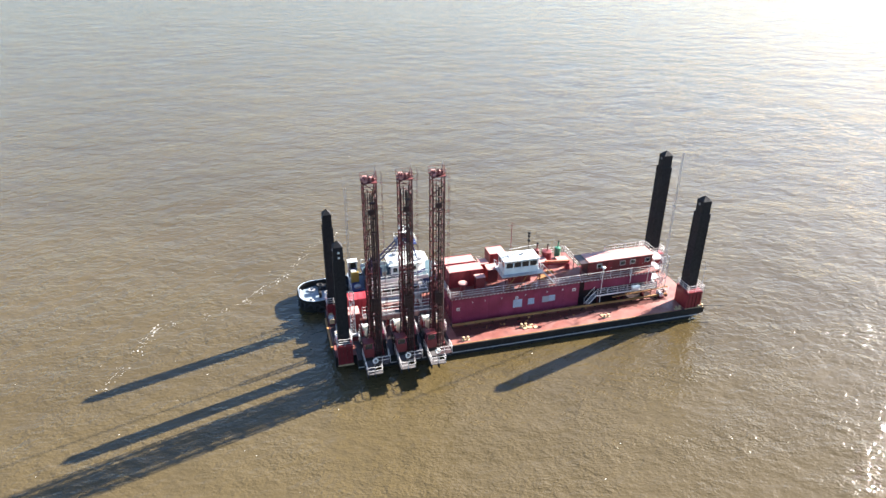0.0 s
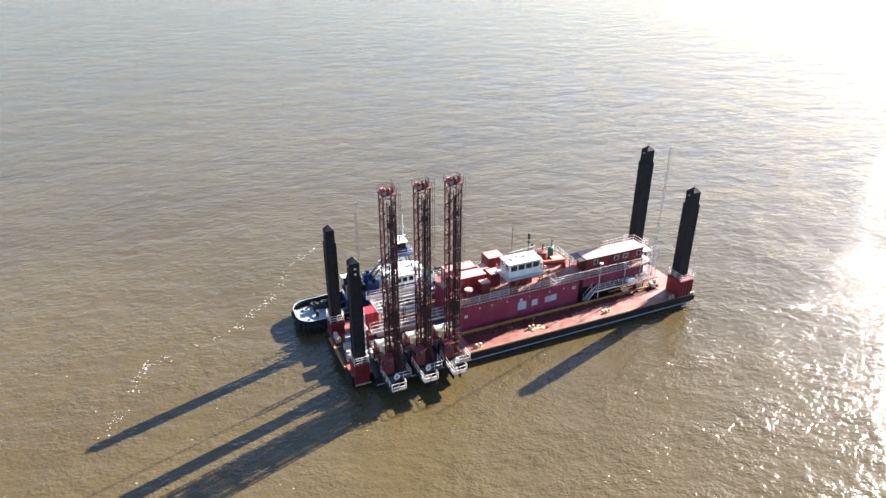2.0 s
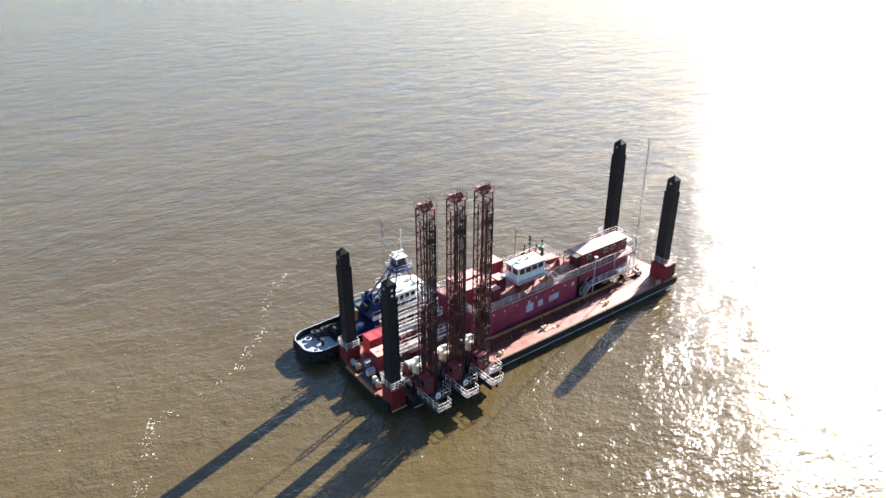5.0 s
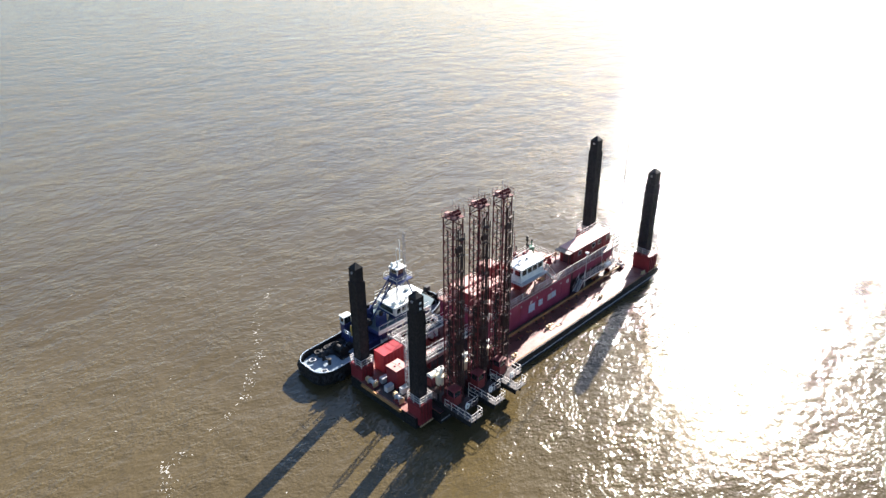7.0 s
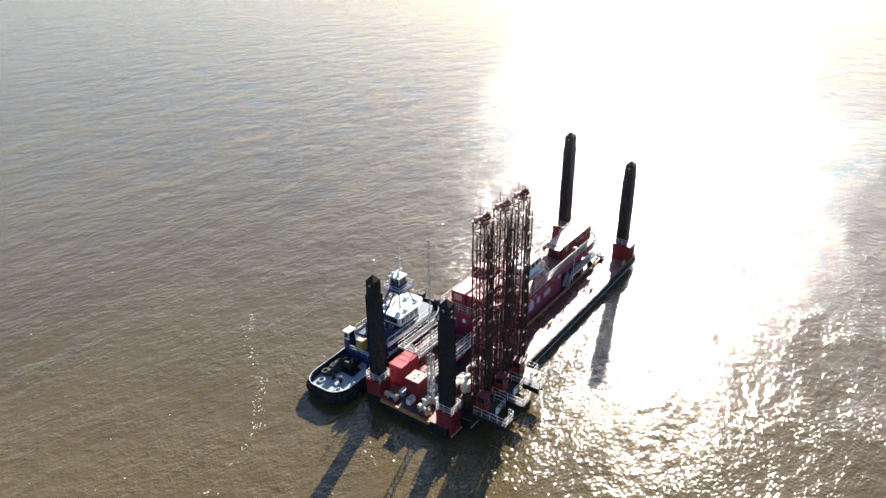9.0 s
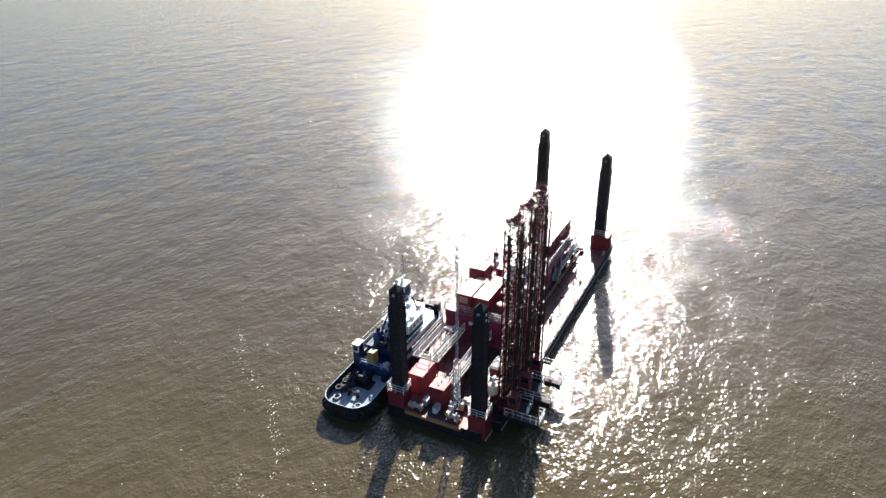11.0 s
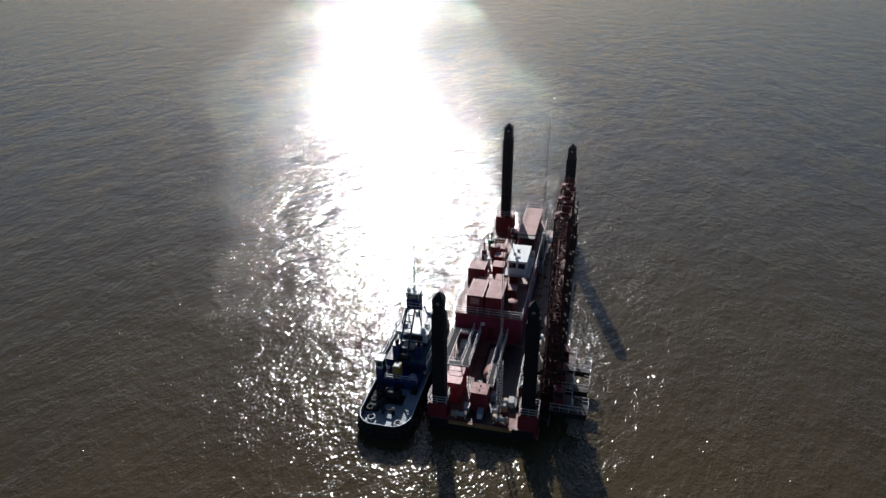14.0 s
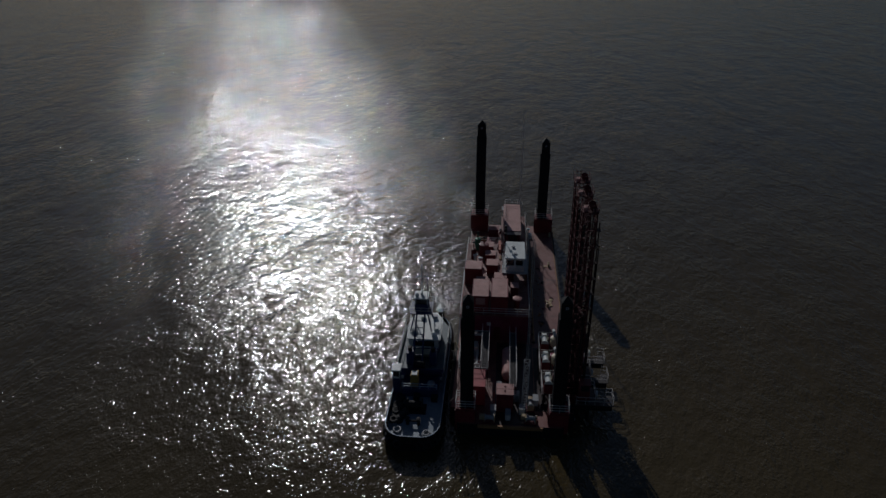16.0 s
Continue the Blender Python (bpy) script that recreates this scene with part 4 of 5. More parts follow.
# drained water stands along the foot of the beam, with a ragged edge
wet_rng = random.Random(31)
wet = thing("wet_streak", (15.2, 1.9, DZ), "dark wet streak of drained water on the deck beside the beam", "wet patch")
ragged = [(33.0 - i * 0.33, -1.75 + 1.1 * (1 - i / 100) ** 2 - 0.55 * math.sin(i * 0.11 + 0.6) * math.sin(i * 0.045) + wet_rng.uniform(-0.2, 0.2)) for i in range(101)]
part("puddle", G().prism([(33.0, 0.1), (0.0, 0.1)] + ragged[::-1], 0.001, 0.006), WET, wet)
edge = thing("edge_angle", (14.2, -1.95, DZ), "worn yellow edge angle of the working deck", "edge angle")
part("angle", G().box(0, 33.0, -0.05, 0.05, 0, 0.07), BROWNRAIL, edge)


def bollard(x, y, label="worn yellow double bollard on the deck"):
    s = thing("bollard", (x, y, DZ), label, "bollard", "deck bollards")
    part("plate", G().box(-0.55, 0.55, -0.22, 0.22, 0, 0.05), YELLOW, s)
    for dx in (-0.3, 0.3):
        part("post", G().lathe([(0.14, 0.05), (0.14, 0.42), (0.19, 0.44), (0.19, 0.5), (0.08, 0.53)], 12, (dx, 0, 0)), YELLOW, s)
    return s


for x, y in ((37.2, -0.9), (24.9, -0.2), (16.2, -1.2), (48.3, -1.6), (51.7, -2.0)):
    bollard(x, y)
for i, (x, y, w, d) in enumerate(((25.3, -0.8, 0.7, 0.5), (26.2, -1.0, 0.6, 0.5), (24.7, -0.9, 0.5, 0.4), (25.9, -0.2, 0.5, 0.35), (36.6, -0.55, 0.5, 0.4))):
    h = thing("deck_hatch", (x, y, DZ), "small yellow hatch cover on the red deck", "hatch", "deck hatches")
    part("cover", G().box(0, w, 0, d, 0, 0.1, 0.02), YELLOW, h)
rng = random.Random(7)
for i in range(26):
    x, y = 17 + rng.random() * 22, 0.2 + rng.random() * 1.7
    c = thing("deck_scrap", (x, y, DZ), "dark rusty scrap piece lying on deck", "scrap", "deck scraps")
    c.rotation_euler = (0, 0, rng.random() * 3)
    part("lump", G().box(0, 0.2 + rng.random() * 0.5, 0, 0.1 + rng.random() * 0.2, 0, 0.08 + rng.random() * 0.12, 0.02), (DARKRED, PIPE, BROWNRAIL)[i % 3], c)
boom = thing("mooring_boom", (49.0, 2.9, DZ), "rusty pipe boom lying on the bow deck", "boom")
bar("pipe", (-9, -0.2, 0.75), (0.5, 0.4, 0.85), 0.12, BROWNRAIL, boom, 8)
for x in (-8.0, -4.0, -0.3):
    part("trestle", G().box(x, x + 0.15, -0.3, 0.5, 0, 0.68), DARKRED, boom)
spar = thing("bow_spar", (51.6, -1.9, DZ + 0.25), "thin dark spar out past the bow", "spar")
bar("spar_tube", (0, 0, 0), (3.6, -1.0, 0.0), 0.05, BLACK, spar, 6)
part("spar_foot", G().box(-0.2, 0.3, -0.2, 0.2, -0.25, 0.1), YELLOW, spar)
for i, (x, y, s_) in enumerate(((47.6, 2.2, 0.7), (48.2, 5.2, 0.9), (49.0, 6.6, 0.8), (47.8, 7.8, 1.0), (48.9, 8.6, 0.7))):
    b = thing("mooring_gear", (x, y, DZ), "pale winch and rope gear on bow deck", "winch", "bow winches")
    part("drum", G().lathe([(0.3 * s_, -0.5), (0.5 * s_, -0.45), (0.3 * s_, -0.4), (0.3 * s_, 0.4), (0.5 * s_, 0.45), (0.3 * s_, 0.5)], 12, (0, 0, 0.6), 'y'), (RAILW, GREY)[i % 2], b)
    part("bed", G().box(-0.4, 0.4, -0.6, 0.6, 0, 0.3), DARKRED, b)
railing((47.3, 2.6, DZ), [(0, 0, 0), (1.9, 0, 0), (1.9, 0, 0.01)], "white railing by the bow stair", step=1.0)
acc = thing("access_tower", (47.3, 4.6, DZ), "white scaffold stair tower behind the cabin", "stair tower")
lattice(acc, 0, 1.6, 0, 2.2, 0, 5.1, 1.7, RAILW, 0.05, 0.035)
for z in (1.7, 3.4, 5.1):
    part("landing", G().box(0, 1.6, 0, 2.2, z - 0.05, z), GREY, acc)

for x, y, L, W, h, lab in ((37.4, 7.6, 4.6, 1.5, 2.6, "dark red engine housing on the open aft deck"), (38.2, 10.0, 2.4, 1.3, 1.5, "low dark red pump housing on deck"), (43.2, 7.3, 2.2, 1.6, 3.0, "dark red store locker beside the cabin")):
    mh = thing("machinery_housing", (x, y, DZ), lab, "machinery housing", "aft machinery")
    part("housing", G().slab([(0, 0), (L, 0), (L, h - 0.35), (L - 0.3, h), (0.3, h), (0, h - 0.35)], 0, W), DARKRED, mh)
    part("roof_cap", G().box(0.35, L - 0.35, -0.04, W + 0.04, h + 0.002, h + 0.06), RED, mh)
    for i in range(3):
        part("louvre", G().box(-0.03, -0.002, 0.2, W - 0.2, 0.5 + i * 0.35, 0.65 + i * 0.35), DARKPLATE, mh)
for x, y in ((44.3, 10.2), (41.8, 10.4)):
    aw = thing("anchor_winch", (x, y, DZ), "dark red anchor winch with rusty drum", "winch", "anchor winches")
    part("drum", G().lathe([(0.75, -0.8), (0.75, -0.7), (0.4, -0.68), (0.4, 0.68), (0.75, 0.7), (0.75, 0.8)], 16, (0, 0, 0.95), 'y'), BROWNRAIL, aw)
    part("bed", G().box(-0.9, 0.9, -1.0, 1.0, 0, 0.2), DARKRED, aw)
    for yy in (-0.96, 0.82):
        part("side_frame", G().slab([(-0.8, 0.2), (0.8, 0.2), (0.3, 1.35), (-0.3, 1.35)], yy, yy + 0.14), RED, aw)
railing((36.6, 11.95, DZ), [(0, 0, 0), (11.5, 0, 0)], "rusty pale railing along the aft deck edge", step=1.9, mid=1)

# ---- things on the deckhouse roof ----
for x, y, w, d, h, lab in ((19.3, 4.35, 1.3, 1.0, 1.9, "dark red vent box with pink lid"), (21.6, 6.0, 1.5, 1.6, 2.0, "red equipment box with faded lid"), (21.3, 8.6, 1.2, 1.5, 1.6, "small red locker with pale lid"),
                           (26.2, 7.2, 1.8, 1.6, 1.5, "low red machinery box"), (29.9, 7.6, 1.5, 1.5, 1.2, "dark red hatch box with pale lid"), (33.3, 8.0, 1.6, 1.1, 0.9, "low red deck box")):
    b = thing("equipment_box", (x, y, UZ), lab, "equipment box", "roof boxes")
    part("body", G().box(0, w, 0, d, 0, h, 0.03), DARKRED if h > 1.7 else RED, b)
    part("lid", G().box(-0.06, w + 0.06, -0.06, d + 0.06, h, h + 0.08), ROOFPINK, b, "sun-faded lid")


def mushroom_vent(x, y, r, h, mat, lab):
    s = thing("mushroom_vent", (x, y, UZ), lab, "vent", "roof vents")
    part("stem", G().lathe([(r * 0.6, 0), (r * 0.6, h - 0.25)], 14), mat, s)
    part("hood", G().lathe([(r * 0.75, h - 0.3), (r, h - 0.22), (r, h - 0.08), (r * 0.5, h)], 16), ROOFPINK if mat is DARKRED else mat, s)


mushroom_vent(17.4, 4.5, 0.62, 1.55, DARKRED, "dark red mushroom vent with pink hood")
mushroom_vent(29.0, 9.8, 0.35, 1.3, WHITE, "white mushroom vent on the roof")
mushroom_vent(30.6, 10.6, 0.4, 1.0, WHITE, "white mushroom vent on the roof")
mushroom_vent(27.6, 10.3, 0.45, 1.2, DARKRED, "dark red mushroom vent with pink hood")
for x, y, r, h, mat, lab in ((32.0, 9.4, 0.75, 2.0, DARKRED, "dark red exhaust drum"), (34.2, 10.4, 0.45, 1.8, GREEN, "green tank with pipe on top"), (31.0, 10.9, 0.4, 1.6, DARKRED, "dark red exhaust pipe")):
    d = thing("exhaust_drum", (x, y, UZ), lab, "exhaust", "roof exhausts")
    part("shell", G().lathe([(r, 0), (r, h), (r * 0.8, h + 0.05), (r * 0.3, h + 0.08)], 18), mat, d)
    bar("pipe", (0, 0, h), (0.1, 0, h + 1.0), 0.09, mat, d, 8)
    part("pipe_cap", G().lathe([(0.1, 0), (0.2, 0.05), (0.1, 0.25)], 10, (0.1, 0, h + 0.95)), BLACK, d)
crane = thing("knuckle_crane", (34.4, 7.0, UZ), "folded orange-red deck crane on the roof", "crane")
part("pedestal", G().lathe([(0.45, 0), (0.4, 0.2), (0.3, 0.9), (0.42, 1.0)], 14), RED, crane)
part("boom", G().slab([(0.0, 1.0), (0.2, 1.4), (-3.6, 1.75), (-3.8, 1.45)], -0.18, 0.18), CRANERED, crane, "orange-red boom")
part("jib", G().slab([(-3.7, 1.1), (-3.7, 1.4), (-0.9, 1.0), (-0.9, 0.75)], -0.12, 0.12), RED, crane)
for x, y in ((29.5, 5.2), (30.9, 6.2), (28.9, 4.4)):
    pal = thing("deck_crate", (x, y, UZ), "low dark crate on the roof deck", "crate", "roof crates")
    for i in range(5):
        part("board", G().box(0, 1.0, i * 0.17, i * 0.17 + 0.13, 0.12, 0.16), BROWNRAIL, pal)
    for rx in (0.05, 0.85):
        part("runner", G().box(rx, rx + 0.1, 0, 0.81, 0, 0.12), BROWNRAIL, pal)
railing((22.65, 3.0, UZ + 2.3), [(0, 0.05, 0), (0, 3.5, 0)], "white railing at the pilothouse platform end", step=0.9)
railing((28.65, 3.0, UZ + 2.3), [(0, 0.05, 0), (0, 3.5, 0)], "white railing beside the pilothouse", step=0.9)
lad = thing("pilothouse_stair", (28.7, 3.3, UZ), "white steel stair up to the pilothouse platform", "stair")
for y in (0, 0.75):
    bar("stringer", (0, y, 2.3), (2.1, y, 0.03), 0.06, RAILW, lad)
    bar("handrail", (0, y, 3.3), (2.1, y, 1.0), 0.035, RAILW, lad)
for i in range(11):
    part("tread", G().box(1.85 - i * 0.18, 2.08 - i * 0.18, 0.03, 0.72, 0.18 + i * 0.19, 0.22 + i * 0.19), GREY, lad)

# ---- tug moored on the far side ----
TX, TY = -5.6, 16.1
tug = thing("tug", (TX, TY, 0), "blue and white harbour tug with tall conning tower", "tug")
tug.scale = (1, 0.88, 1)


def tug_outline(w, l0, l1, n=14):
    """Rounded square stern at -x, full rounded bow at +x."""
    pts = []
    for i in range(n + 1):  # bow
        a = -math.pi / 2 + math.pi * i / n
        pts.append((l1 - 5.5 + 5.5 * math.cos(a) ** 0.75, w * (abs(math.sin(a)) ** 0.8) * (1 if a > 0 else -1)))
    for i in range(9):  # stern corner +y
        a = math.pi / 2 + math.pi / 2 * i / 8
        pts.append((l0 + 2.4 + 2.4 * math.cos(a), w - 2.4 + 2.4 * math.sin(a)))
    for i in range(9):
        a = math.pi + math.pi / 2 * i / 8
        pts.append((l0 + 2.4 + 2.4 * math.cos(a), -w + 2.4 + 2.4 * math.sin(a)))
    return pts


def sheer(x):
    return 1.15 + max(0, (x - 12) / 14) ** 1.6 * 1.6


def loft(rings):
    g = G()
    n = len(rings[0])
    vs = [p for r in rings for p in r]
    fs = [(j * n + i, j * n + (i + 1) % n, (j + 1) * n + (i + 1) % n, (j + 1) * n + i) for j in range(len(rings) - 1) for i in range(n)]
    return g.add(vs, fs)


out = tug_outline(3.6, 1.0, 24.2)
low = [(1.0 + (x - 1.0) * 0.955, y * 0.86) for x, y in out]
inn = [(0.16 + x * 0.988, y * 0.955) for x, y in out]
hull = loft([[(x, y, -1.0) for x, y in low], [(x, y, 0.5) for x, y in [(a * 0.99 + 0.1, b * 0.97) for a, b in out]], [(x, y, sheer(x) - 0.25) for x, y in out]])
part("hull", hull, BLACK, tug, "black tug hull")
part("bulwark", loft([[(x, y, sheer(x) - 0.25) for x, y in out], [(x, y, sheer(x) + 0.85) for x, y in out], [(x, y, sheer(x) + 0.85) for x, y in inn], [(x, y, sheer(x) - 0.1) for x, y in inn]]), BLACK, tug, "black bulwark")
mid_ring = [(0.08 + x * 0.994, y * 0.978) for x, y in out]
part("cap_rail", loft([[(x, y, sheer(x) + 0.86) for x, y in mid_ring], [(x, y, sheer(x) + 0.92) for x, y in mid_ring], [(x, y, sheer(x) + 0.92) for x, y in inn], [(x, y, sheer(x) + 0.86) for x, y in inn], [(x, y, sheer(x) + 0.86) for x, y in mid_ring]]), SIDEBLUE, tug, "thin pale cap rail")
for i in range(0, len(out), 1):
    x, y = inn[i]
    if x < 9.0 or x > 22.0:
        part("bulwark_stay", G().box(x - 0.05, x + 0.05, y * 0.955 - 0.05, y * 0.955 + 0.05, sheer(x) - 0.1, sheer(x) + 0.7), BLACK, tug)
deck = G()
deck.add([(x, y, sheer(x) - 0.1) for x, y in inn], [tuple(range(len(inn)))])
deck.add([(x, y, sheer(x) - 0.3) for x, y in inn], [tuple(range(len(inn)))[::-1]])
part("main_deck", deck, LIGHTBLUE, tug, "pale grey-blue deck")
for i, (x, y) in enumerate(out):
    if i % 2 == 0 and (x < 3.5 or x > 21):
        part("tyre_fender", G().ring(0.42, 0.17, (x, y, sheer(x) - 0.15), 'x' if abs(y) < 3 else 'y', 12, 6), RUBBER, tug)
for x in range(4, 21, 2):
    for y in (-3.78, 3.78):
        part("tyre_fender", G().ring(0.42, 0.16, (x, y, 0.55 + 0.02 * x), 'y', 12, 6), RUBBER, tug)
part("bow_fender", loft([[(x + 0.05, y * 1.02, sheer(x) - 0.5) for x, y in out[:15]], [(x + 0.55, y * 1.06, sheer(x) - 0.3) for x, y in out[:15]], [(x + 0.55, y * 1.06, sheer(x) + 0.35) for x, y in out[:15]], [(x + 0.05, y * 1.02, sheer(x) + 0.5) for x, y in out[:15]]]), RUBBER, tug, "thick black bow fender")
# stern deck gear
part("tow_winch", G().lathe([(0.75, -1.0), (0.75, -0.9), (0.45, -0.85), (0.45, 0.85), (0.75, 0.9), (0.75, 1.0)], 16, (6.6, 0.2, 1.95), 'y').box(5.8, 7.4, -1.3, 1.4, 1.05, 1.45), BLACK, tug, "black towing winch")
part("tow_bitt", G().lathe([(0.22, 1.05), (0.22, 1.9), (0.3, 1.95), (0.1, 2.0)], 12, (4.2, -0.6, 0)).lathe([(0.22, 1.05), (0.22, 1.9), (0.3, 1.95), (0.1, 2.0)], 12, (4.2, 0.8, 0)).tube((4.2, -0.9, 1.6), (4.2, 1.1, 1.6), 0.12, 8), BLACK, tug)
part("stern_roller", G().tube((1.35, -1.5, 1.6), (1.35, 1.5, 1.6), 0.2, 10), GREY, tug)
part("rope_coil", G().ring(0.5, 0.12, (2.6, -1.8, 1.2), 'z').ring(0.4, 0.11, (2.6, -1.8, 1.36), 'z'), GREY, tug)
part("rope_coil", G().ring(0.45, 0.12, (3.1, 2.0, 1.2), 'z'), GREY, tug)
# small cabin at the far quarter
cb = part("winch_cabin", G().box(8.95, 10.25, 2.5, 3.5, 1.05, 3.75, 0.04), BLUE, tug, "small blue winch cabin with white top")
part("cabin_top", G().box(8.85, 10.35, 2.38, 3.62, 4.82, 4.95, 0.03).box(8.95, 9.05, 2.5, 2.6, 3.75, 4.82).box(10.15, 10.25, 2.5, 2.6, 3.75, 4.82).box(8.95, 9.05, 3.4, 3.5, 3.75, 4.82).box(10.15, 10.25, 3.4, 3.5, 3.75, 4.82).box(8.95, 9.03, 2.6, 3.4, 3.75, 3.95).box(10.17, 10.25, 2.6, 3.4, 3.75, 3.95), WHITE, cb)
part("cabin_glass", G().box(9.04, 10.16, 2.56, 3.44, 3.76, 4.8), GLASS, cb)
# machinery casing behind the house
part("aft_casing", G().box(8.7, 11.58, -2.6, 2.3, 1.05, 2.5, 0.05), BLUE, tug, "dark blue machinery casing")
part("casing_rail", G().box(8.68, 8.74, -2.55, 2.25, 2.9, 2.95).box(8.68, 8.74, -2.55, 2.25, 3.25, 3.3), SIDEBLUE, tug)
for i in range(5):
    bar("stanchion", (8.71, -2.5 + i * 1.15, 2.5), (8.71, -2.5 + i * 1.15, 3.3), 0.03, SIDEBLUE, tug)
tk = part("deck_locker", G().box(9.0, 10.2, 0.05, 1.1, 2.5, 4.2, 0.06), OCHRE, tug, "ochre locker with white lid")
part("lid", G().box(9.1, 9.9, 0.2, 0.95, 4.21, 4.29, 0.02), WHITE, tk)
part("hatch_coaming", G().lathe([(0.5, 2.5), (0.5, 2.75), (0.35, 2.85)], 16, (9.7, -1.6, 0)), GREY, tug, "round grey hatch")
# heaped tarpaulins, hoses and old tyres along the far bulwark
pile = random.Random(12)
for i in range(9):
    part("stowed_tyre", G().ring(0.42, 0.18, (4.4 + i * 0.5, 2.75 + pile.uniform(-0.3, 0.15), 1.25 + pile.uniform(0, 0.35)), 'z', 12, 6), RUBBER, tug)
for i in range(6):
    x = 4.6 + i * 0.7
    part("tarpaulin_fold", G().lathe([(0.5, 0.0), (0.62 + pile.uniform(-0.1, 0.1), 0.25), (0.4, 0.6), (0.12, 0.75)], 9, (x, 1.75 + pile.uniform(-0.4, 0.5), 1.05)), RUBBER, tug, "dark folded tarpaulin")
# deckhouse levels
part("lower_house", G().prism([(11.6, -2.9), (20.0, -2.9), (22.0, -1.6), (22.0, 1.6), (20.0, 2.9), (11.6, 2.9)], 1.05, 3.5), BLUE, tug, "blue lower deckhouse")
part("house_stripe", G().prism([(11.55, -2.93), (20.02, -2.93), (22.04, -1.6), (22.04, 1.6), (20.02, 2.93), (11.55, 2.93)], 1.75, 2.25), WHITE, tug, "white band round the house")
part("boat_deck", G().prism([(10.9, -3.2), (20.4, -3.2), (22.5, -1.8), (22.5, 1.8), (20.4, 3.2), (10.9, 3.2)], 3.5, 3.62), TEALDECK, tug, "dark teal boat deck")
for y in (-3.26, 3.2):
    part("boat_deck_side", G().box(10.9, 20.3, y, y + 0.06, 3.45, 4.05), WHITE, tug, "white boat deck bulwark")
part("boat_deck_end", G().box(10.85, 10.9, -3.2, 3.2, 3.45, 3.9), BLUE, tug, "dark blue end of the boat deck")
for x in (12.5, 14.0, 15.5, 17.0, 18.5):
    part("porthole", G().lathe([(0.05, 0), (0.22, 0.02), (0.22, 0.05)], 12, (x, -3.0, 2.85), 'y'), GLASS, tug)
part("upper_house", G().prism([(14.8, -2.1), (18.8, -2.1), (20.2, -1.2), (20.2, 1.2), (18.8, 2.1), (14.8, 2.1)], 3.62, 5.6), WHITE, tug, "white upper deckhouse")
part("upper_band", G().prism([(14.76, -2.13), (18.82, -2.13), (20.24, -1.2), (20.24, 1.2), (18.82, 2.13), (14.76, 2.13)], 3.66, 4.2), BLUE, tug, "blue band round the upper house")
for i in range(4):
    part("upper_window", G().box(15.1 + i * 0.95, 15.75 + i * 0.95, -2.14, -2.1, 4.5, 5.2), GLASS, tug)
    part("upper_window", G().box(15.1 + i * 0.95, 15.75 + i * 0.95, 2.1, 2.14, 4.5, 5.2), GLASS, tug)
part("aft_window", G().box(14.76, 14.8, -1.5, 1.5, 4.45, 5.25), GLASS, tug)
part("upper_roof", G().prism([(14.4, -2.4), (19.0, -2.4), (20.6, -1.4), (20.6, 1.4), (19.0, 2.4), (14.4, 2.4)], 5.6, 5.75), WHITE, tug, "scuffed white upper deck roof")
for x, y in ((14.7, -1.6), (15.6, 1.4), (18.8, 0.5), (19.0, -1.2), (16.2, -1.7)):
    part("roof_locker", G().box(x, x + 0.6, y - 0.3, y + 0.35, 5.75, 6.15, 0.04), (WHITE, GREY)[int(x) % 2], tug)
for y in (-1.6, 1.6):
    fn = part("funnel", G().prism([(11.9, y - 0.45), (13.2, y - 0.5), (13.5, y), (13.2, y + 0.5), (11.9, y + 0.45)], 3.62, 5.3), BLUE, tug, "dark blue funnel")
    part("funnel_top", G().lathe([(0.3, 5.3), (0.3, 5.8), (0.2, 5.82)], 12, (12.6, y, 0)), BLACK, fn)
part("deck_tank", G().lathe([(0.1, -0.8), (0.4, -0.7), (0.4, 0.7), (0.1, 0.8)], 14, (11.4, 0.2, 4.1), 'y'), BLACK, tug)
part("skiff", G().slab([(13.4, 4.0), (13.6, 3.7), (14.1, 3.7), (14.4, 4.3), (13.3, 4.3)], -1.1, 1.1), CREAM, tug, "small cream work skiff")
for x, y, w, h, m in ((7.9, -2.2, 0.8, 0.9, BLACK), (7.7, 0.2, 0.8, 1.1, BLACK)):
    part("deck_gear", G().box(x, x + w, y - 0.4, y + 0.4, 1.05, 1.05 + h, 0.05), m, tug)
# conning tower on its lattice stilts
CX, CY = 17.5, 0.5
for dx in (-1.0, 1.0):
    for dy in (-1.0, 1.0):
        bar("tower_leg", (CX + dx * 1.5, CY + dy * 1.5, 5.85), (CX + dx * 0.8, CY + dy * 0.8, 8.5), 0.1, BLUE, tug, 6)
        bar("tower_brace", (CX + dx * 1.5, CY + dy * 1.5, 5.85), (CX - dx * 0.8, CY + dy * 0.8, 8.5), 0.05, SIDEBLUE, tug, 6)
for y in (-0.55, 0.55):
    bar("back_leg", (CX - 6.3, CY + y * 1.2, 3.65), (CX - 0.9, CY + y, 8.9), 0.13, BLUE, tug, 6)
for i in range(10):
    f = i / 9
    bar("back_rung", (CX - 6.3 + 5.4 * f, CY - 0.6, 3.65 + 5.25 * f), (CX - 6.3 + 5.4 * f, CY + 0.6, 3.65 + 5.25 * f), 0.05, BLUE, tug, 4)
part("conning_base", G().box(CX - 0.85, CX + 0.85, CY - 0.95, CY + 0.95, 8.4, 9.3, 0.05), BLUE, tug, "blue conning cab lower half")
part("conning_glass", G().box(CX - 0.7, CX + 0.7, CY - 0.8, CY + 0.8, 9.3, 10.1), GLASS, tug)
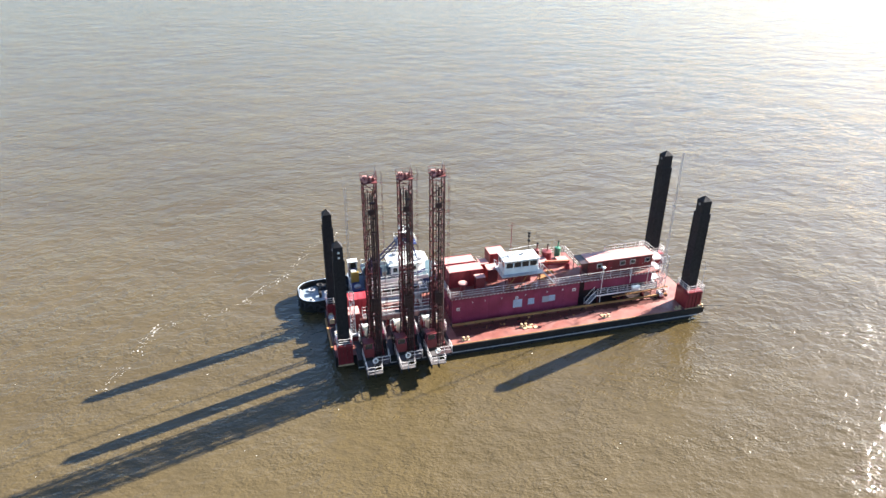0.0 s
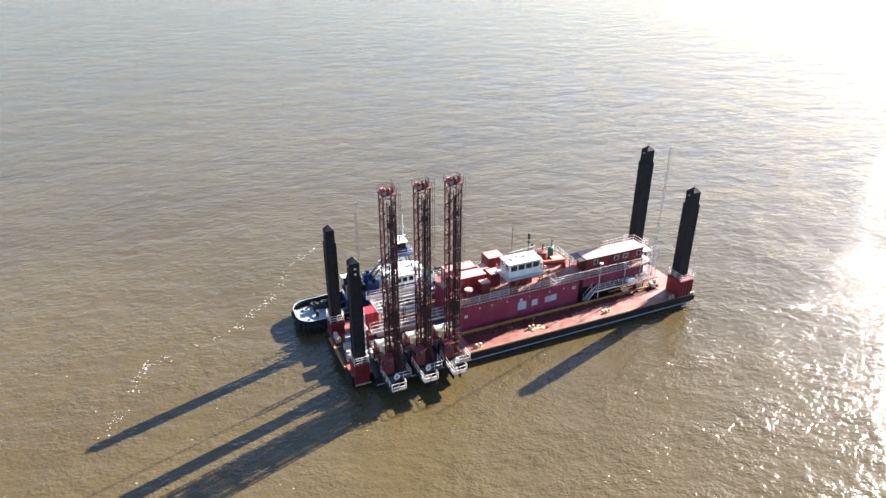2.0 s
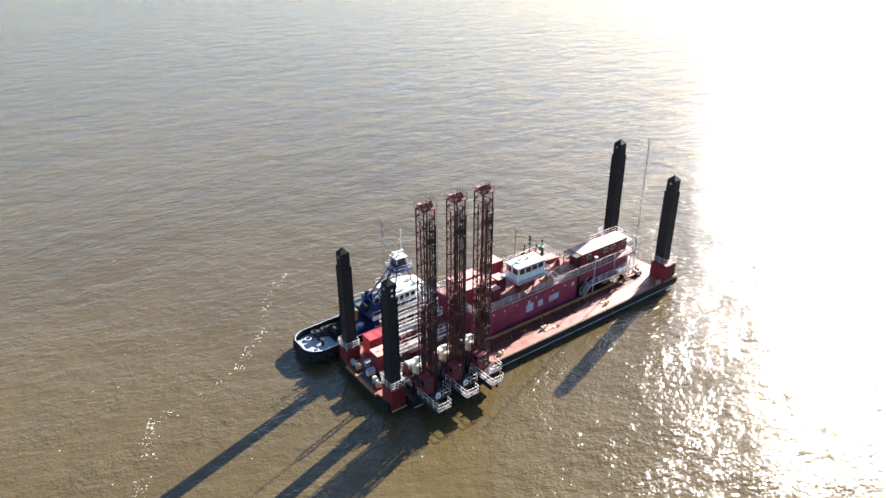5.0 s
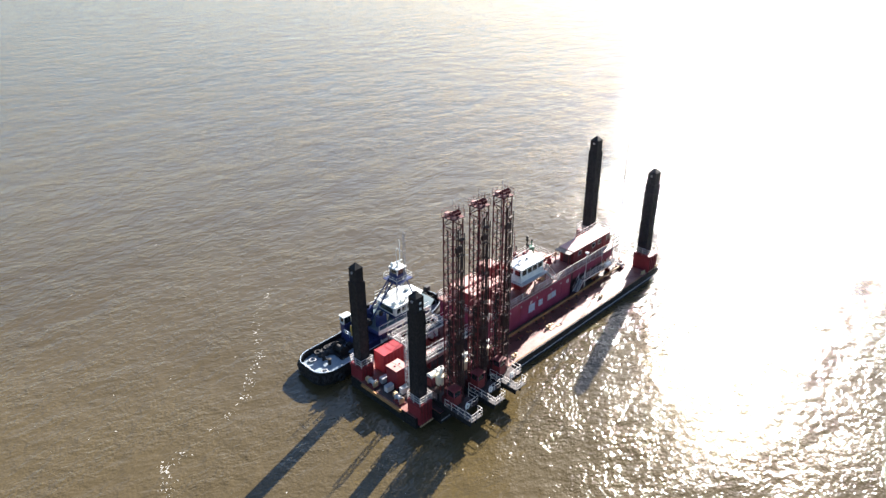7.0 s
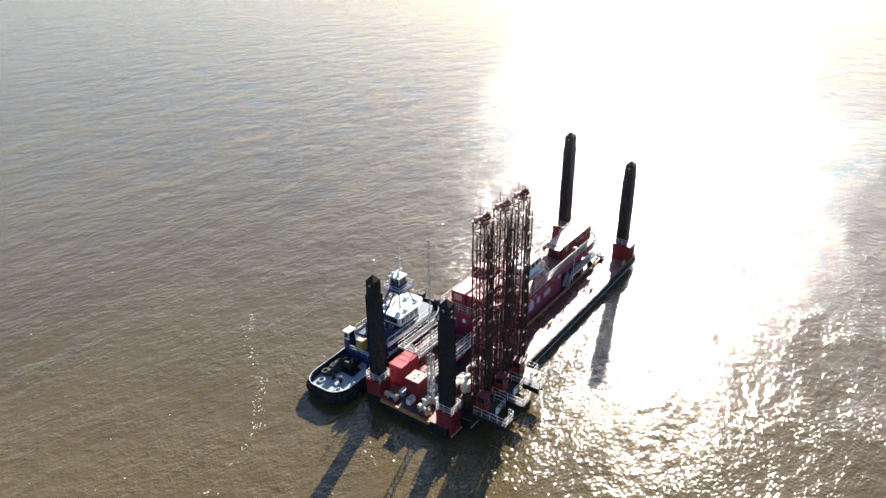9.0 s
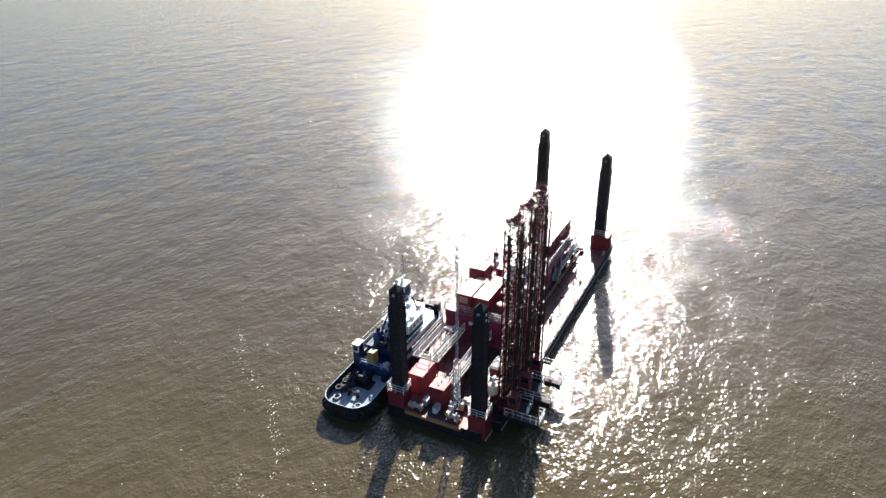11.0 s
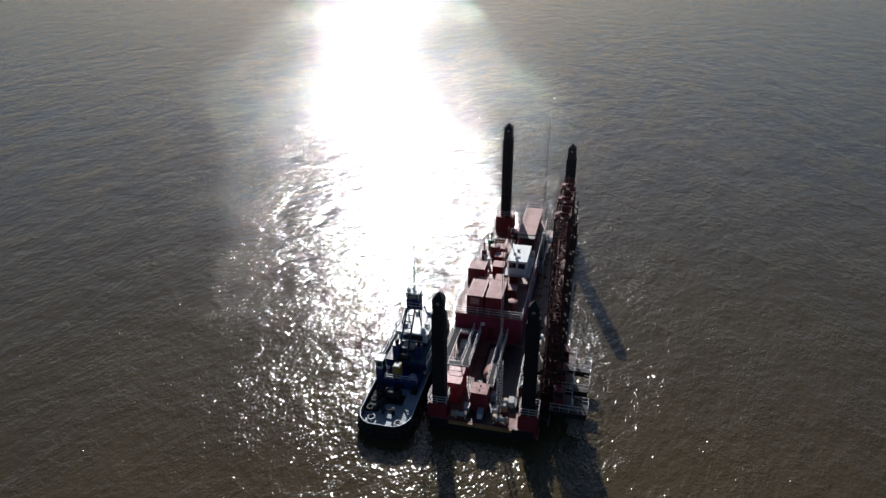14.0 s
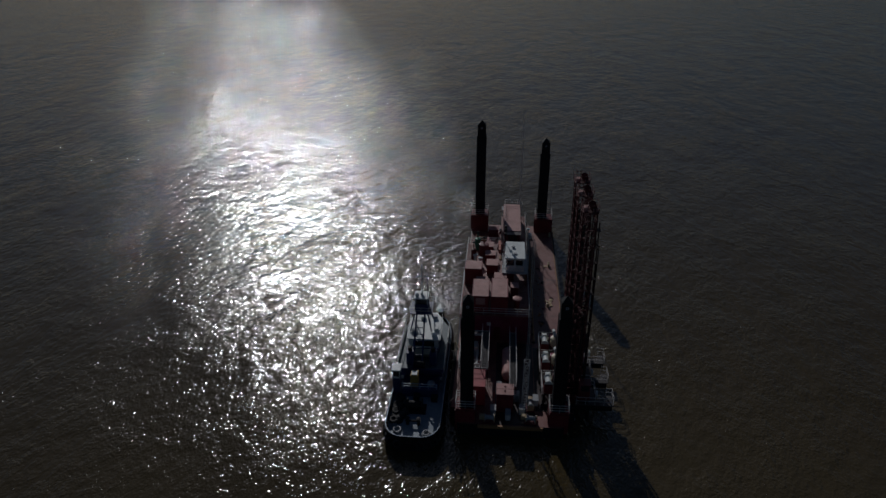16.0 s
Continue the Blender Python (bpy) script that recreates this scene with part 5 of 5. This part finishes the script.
for dx in (-1, 1):
    for dy in (-1, 1):
        bar("conning_post", (CX + dx * 0.75, CY + dy * 0.85, 9.3), (CX + dx * 0.75, CY + dy * 0.85, 10.1), 0.08, WHITE, tug, 4)
part("conning_roof", G().box(CX - 0.95, CX + 0.95, CY - 1.05, CY + 1.05, 10.1, 10.25, 0.05), WHITE, tug, "white conning cab roof")
part("catwalk_ring", G().box(CX - 1.5, CX + 1.5, CY - 1.6, CY - 1.0, 8.3, 8.4).box(CX - 1.5, CX + 1.5, CY + 1.0, CY + 1.6, 8.3, 8.4).box(CX - 1.5, CX - 0.9, CY - 1.0, CY + 1.0, 8.3, 8.4).box(CX + 0.9, CX + 1.5, CY - 1.0, CY + 1.0, 8.3, 8.4), BLUE, tug)
for dx, dy in ((-1.45, -1.55), (1.45, -1.55), (1.45, 1.55), (-1.45, 1.55), (-1.45, 0.0), (1.45, 0.0)):
    bar("ring_post", (CX + dx, CY + dy, 8.4), (CX + dx, CY + dy, 9.2), 0.025, WHITE, tug)
for z in (8.8, 9.2):
    for p, q in (((-1.45, -1.55), (1.45, -1.55)), ((1.45, -1.55), (1.45, 1.55)), ((1.45, 1.55), (-1.45, 1.55)), ((-1.45, 1.55), (-1.45, -1.55))):
        bar("ring_rail", (CX + p[0], CY + p[1], z), (CX + q[0], CY + q[1], z), 0.022, WHITE, tug)
part("radar", G().box(CX - 0.9, CX + 0.9, CY - 0.08, CY + 0.08, 10.85, 11.0).lathe([(0.2, 10.24), (0.15, 10.8), (0.2, 10.86)], 10, (CX, CY, 0)), WHITE, tug, "white radar scanner")
part("radar_dome", G().lathe([(0.2, 10.24), (0.28, 10.4), (0.26, 10.65), (0.1, 10.8)], 12, (CX - 0.5, CY + 0.6, 0)), WHITE, tug)
bar("mast_pole", (CX + 0.5, CY, 10.2), (CX + 0.5, CY, 14.2), 0.06, WHITE, tug, 6)
bar("mast_yard", (CX + 0.5, CY - 0.8, 12.6), (CX + 0.5, CY + 0.8, 12.6), 0.04, WHITE, tug, 6)
bar("whip", (CX - 0.8, CY - 0.9, 10.2), (CX - 0.8, CY - 0.9, 13.6), 0.03, WHITE, tug, 4)
# rails on the tug
for y in (-3.23, 3.23):
    for i in range(7):
        bar("stanchion", (11.0 + i * 1.5, y, 4.05), (11.0 + i * 1.5, y, 4.75), 0.03, WHITE, tug)
    bar("deck_rail", (11.0, y, 4.75), (20.2, y, 4.75), 0.035, WHITE, tug)
for y in (-2.3, 2.3):
    for i in range(5):
        bar("stanchion", (14.5 + i * 1.1, y, 5.75), (14.5 + i * 1.1, y, 6.7), 0.03, WHITE, tug)
    for z in (6.25, 6.7):
        bar("deck_rail", (14.5, y, z), (18.9, y, z), 0.03, WHITE, tug)
part("bow_winch", G().lathe([(0.6, -0.9), (0.6, -0.8), (0.35, -0.75), (0.35, 0.75), (0.6, 0.8), (0.6, 0.9)], 14, (22.9, 0, 3.0), 'y').box(22.55, 23.4, -1.1, 1.1, 2.0, 2.6), BLACK, tug, "black bow winch")
for y in (-1.6, 1.6):
    part("push_knee", G().box(23.5, 24.4, y - 0.4, y + 0.4, 0.2, 4.0, 0.08), RUBBER, tug, "tall black push knee")
for (a, b) in (((2.0, 12.2, 1.9), (3.0, 11.9, 1.6)), ((14.0, 12.35, 1.9), (13.0, 12.0, 1.6))):
    ln = thing("mooring_line", (0, 0, 0), "pale mooring line between tug and barge", "rope", "mooring lines")
    bar("rope", a, b, 0.05, CREAM, ln, 6)
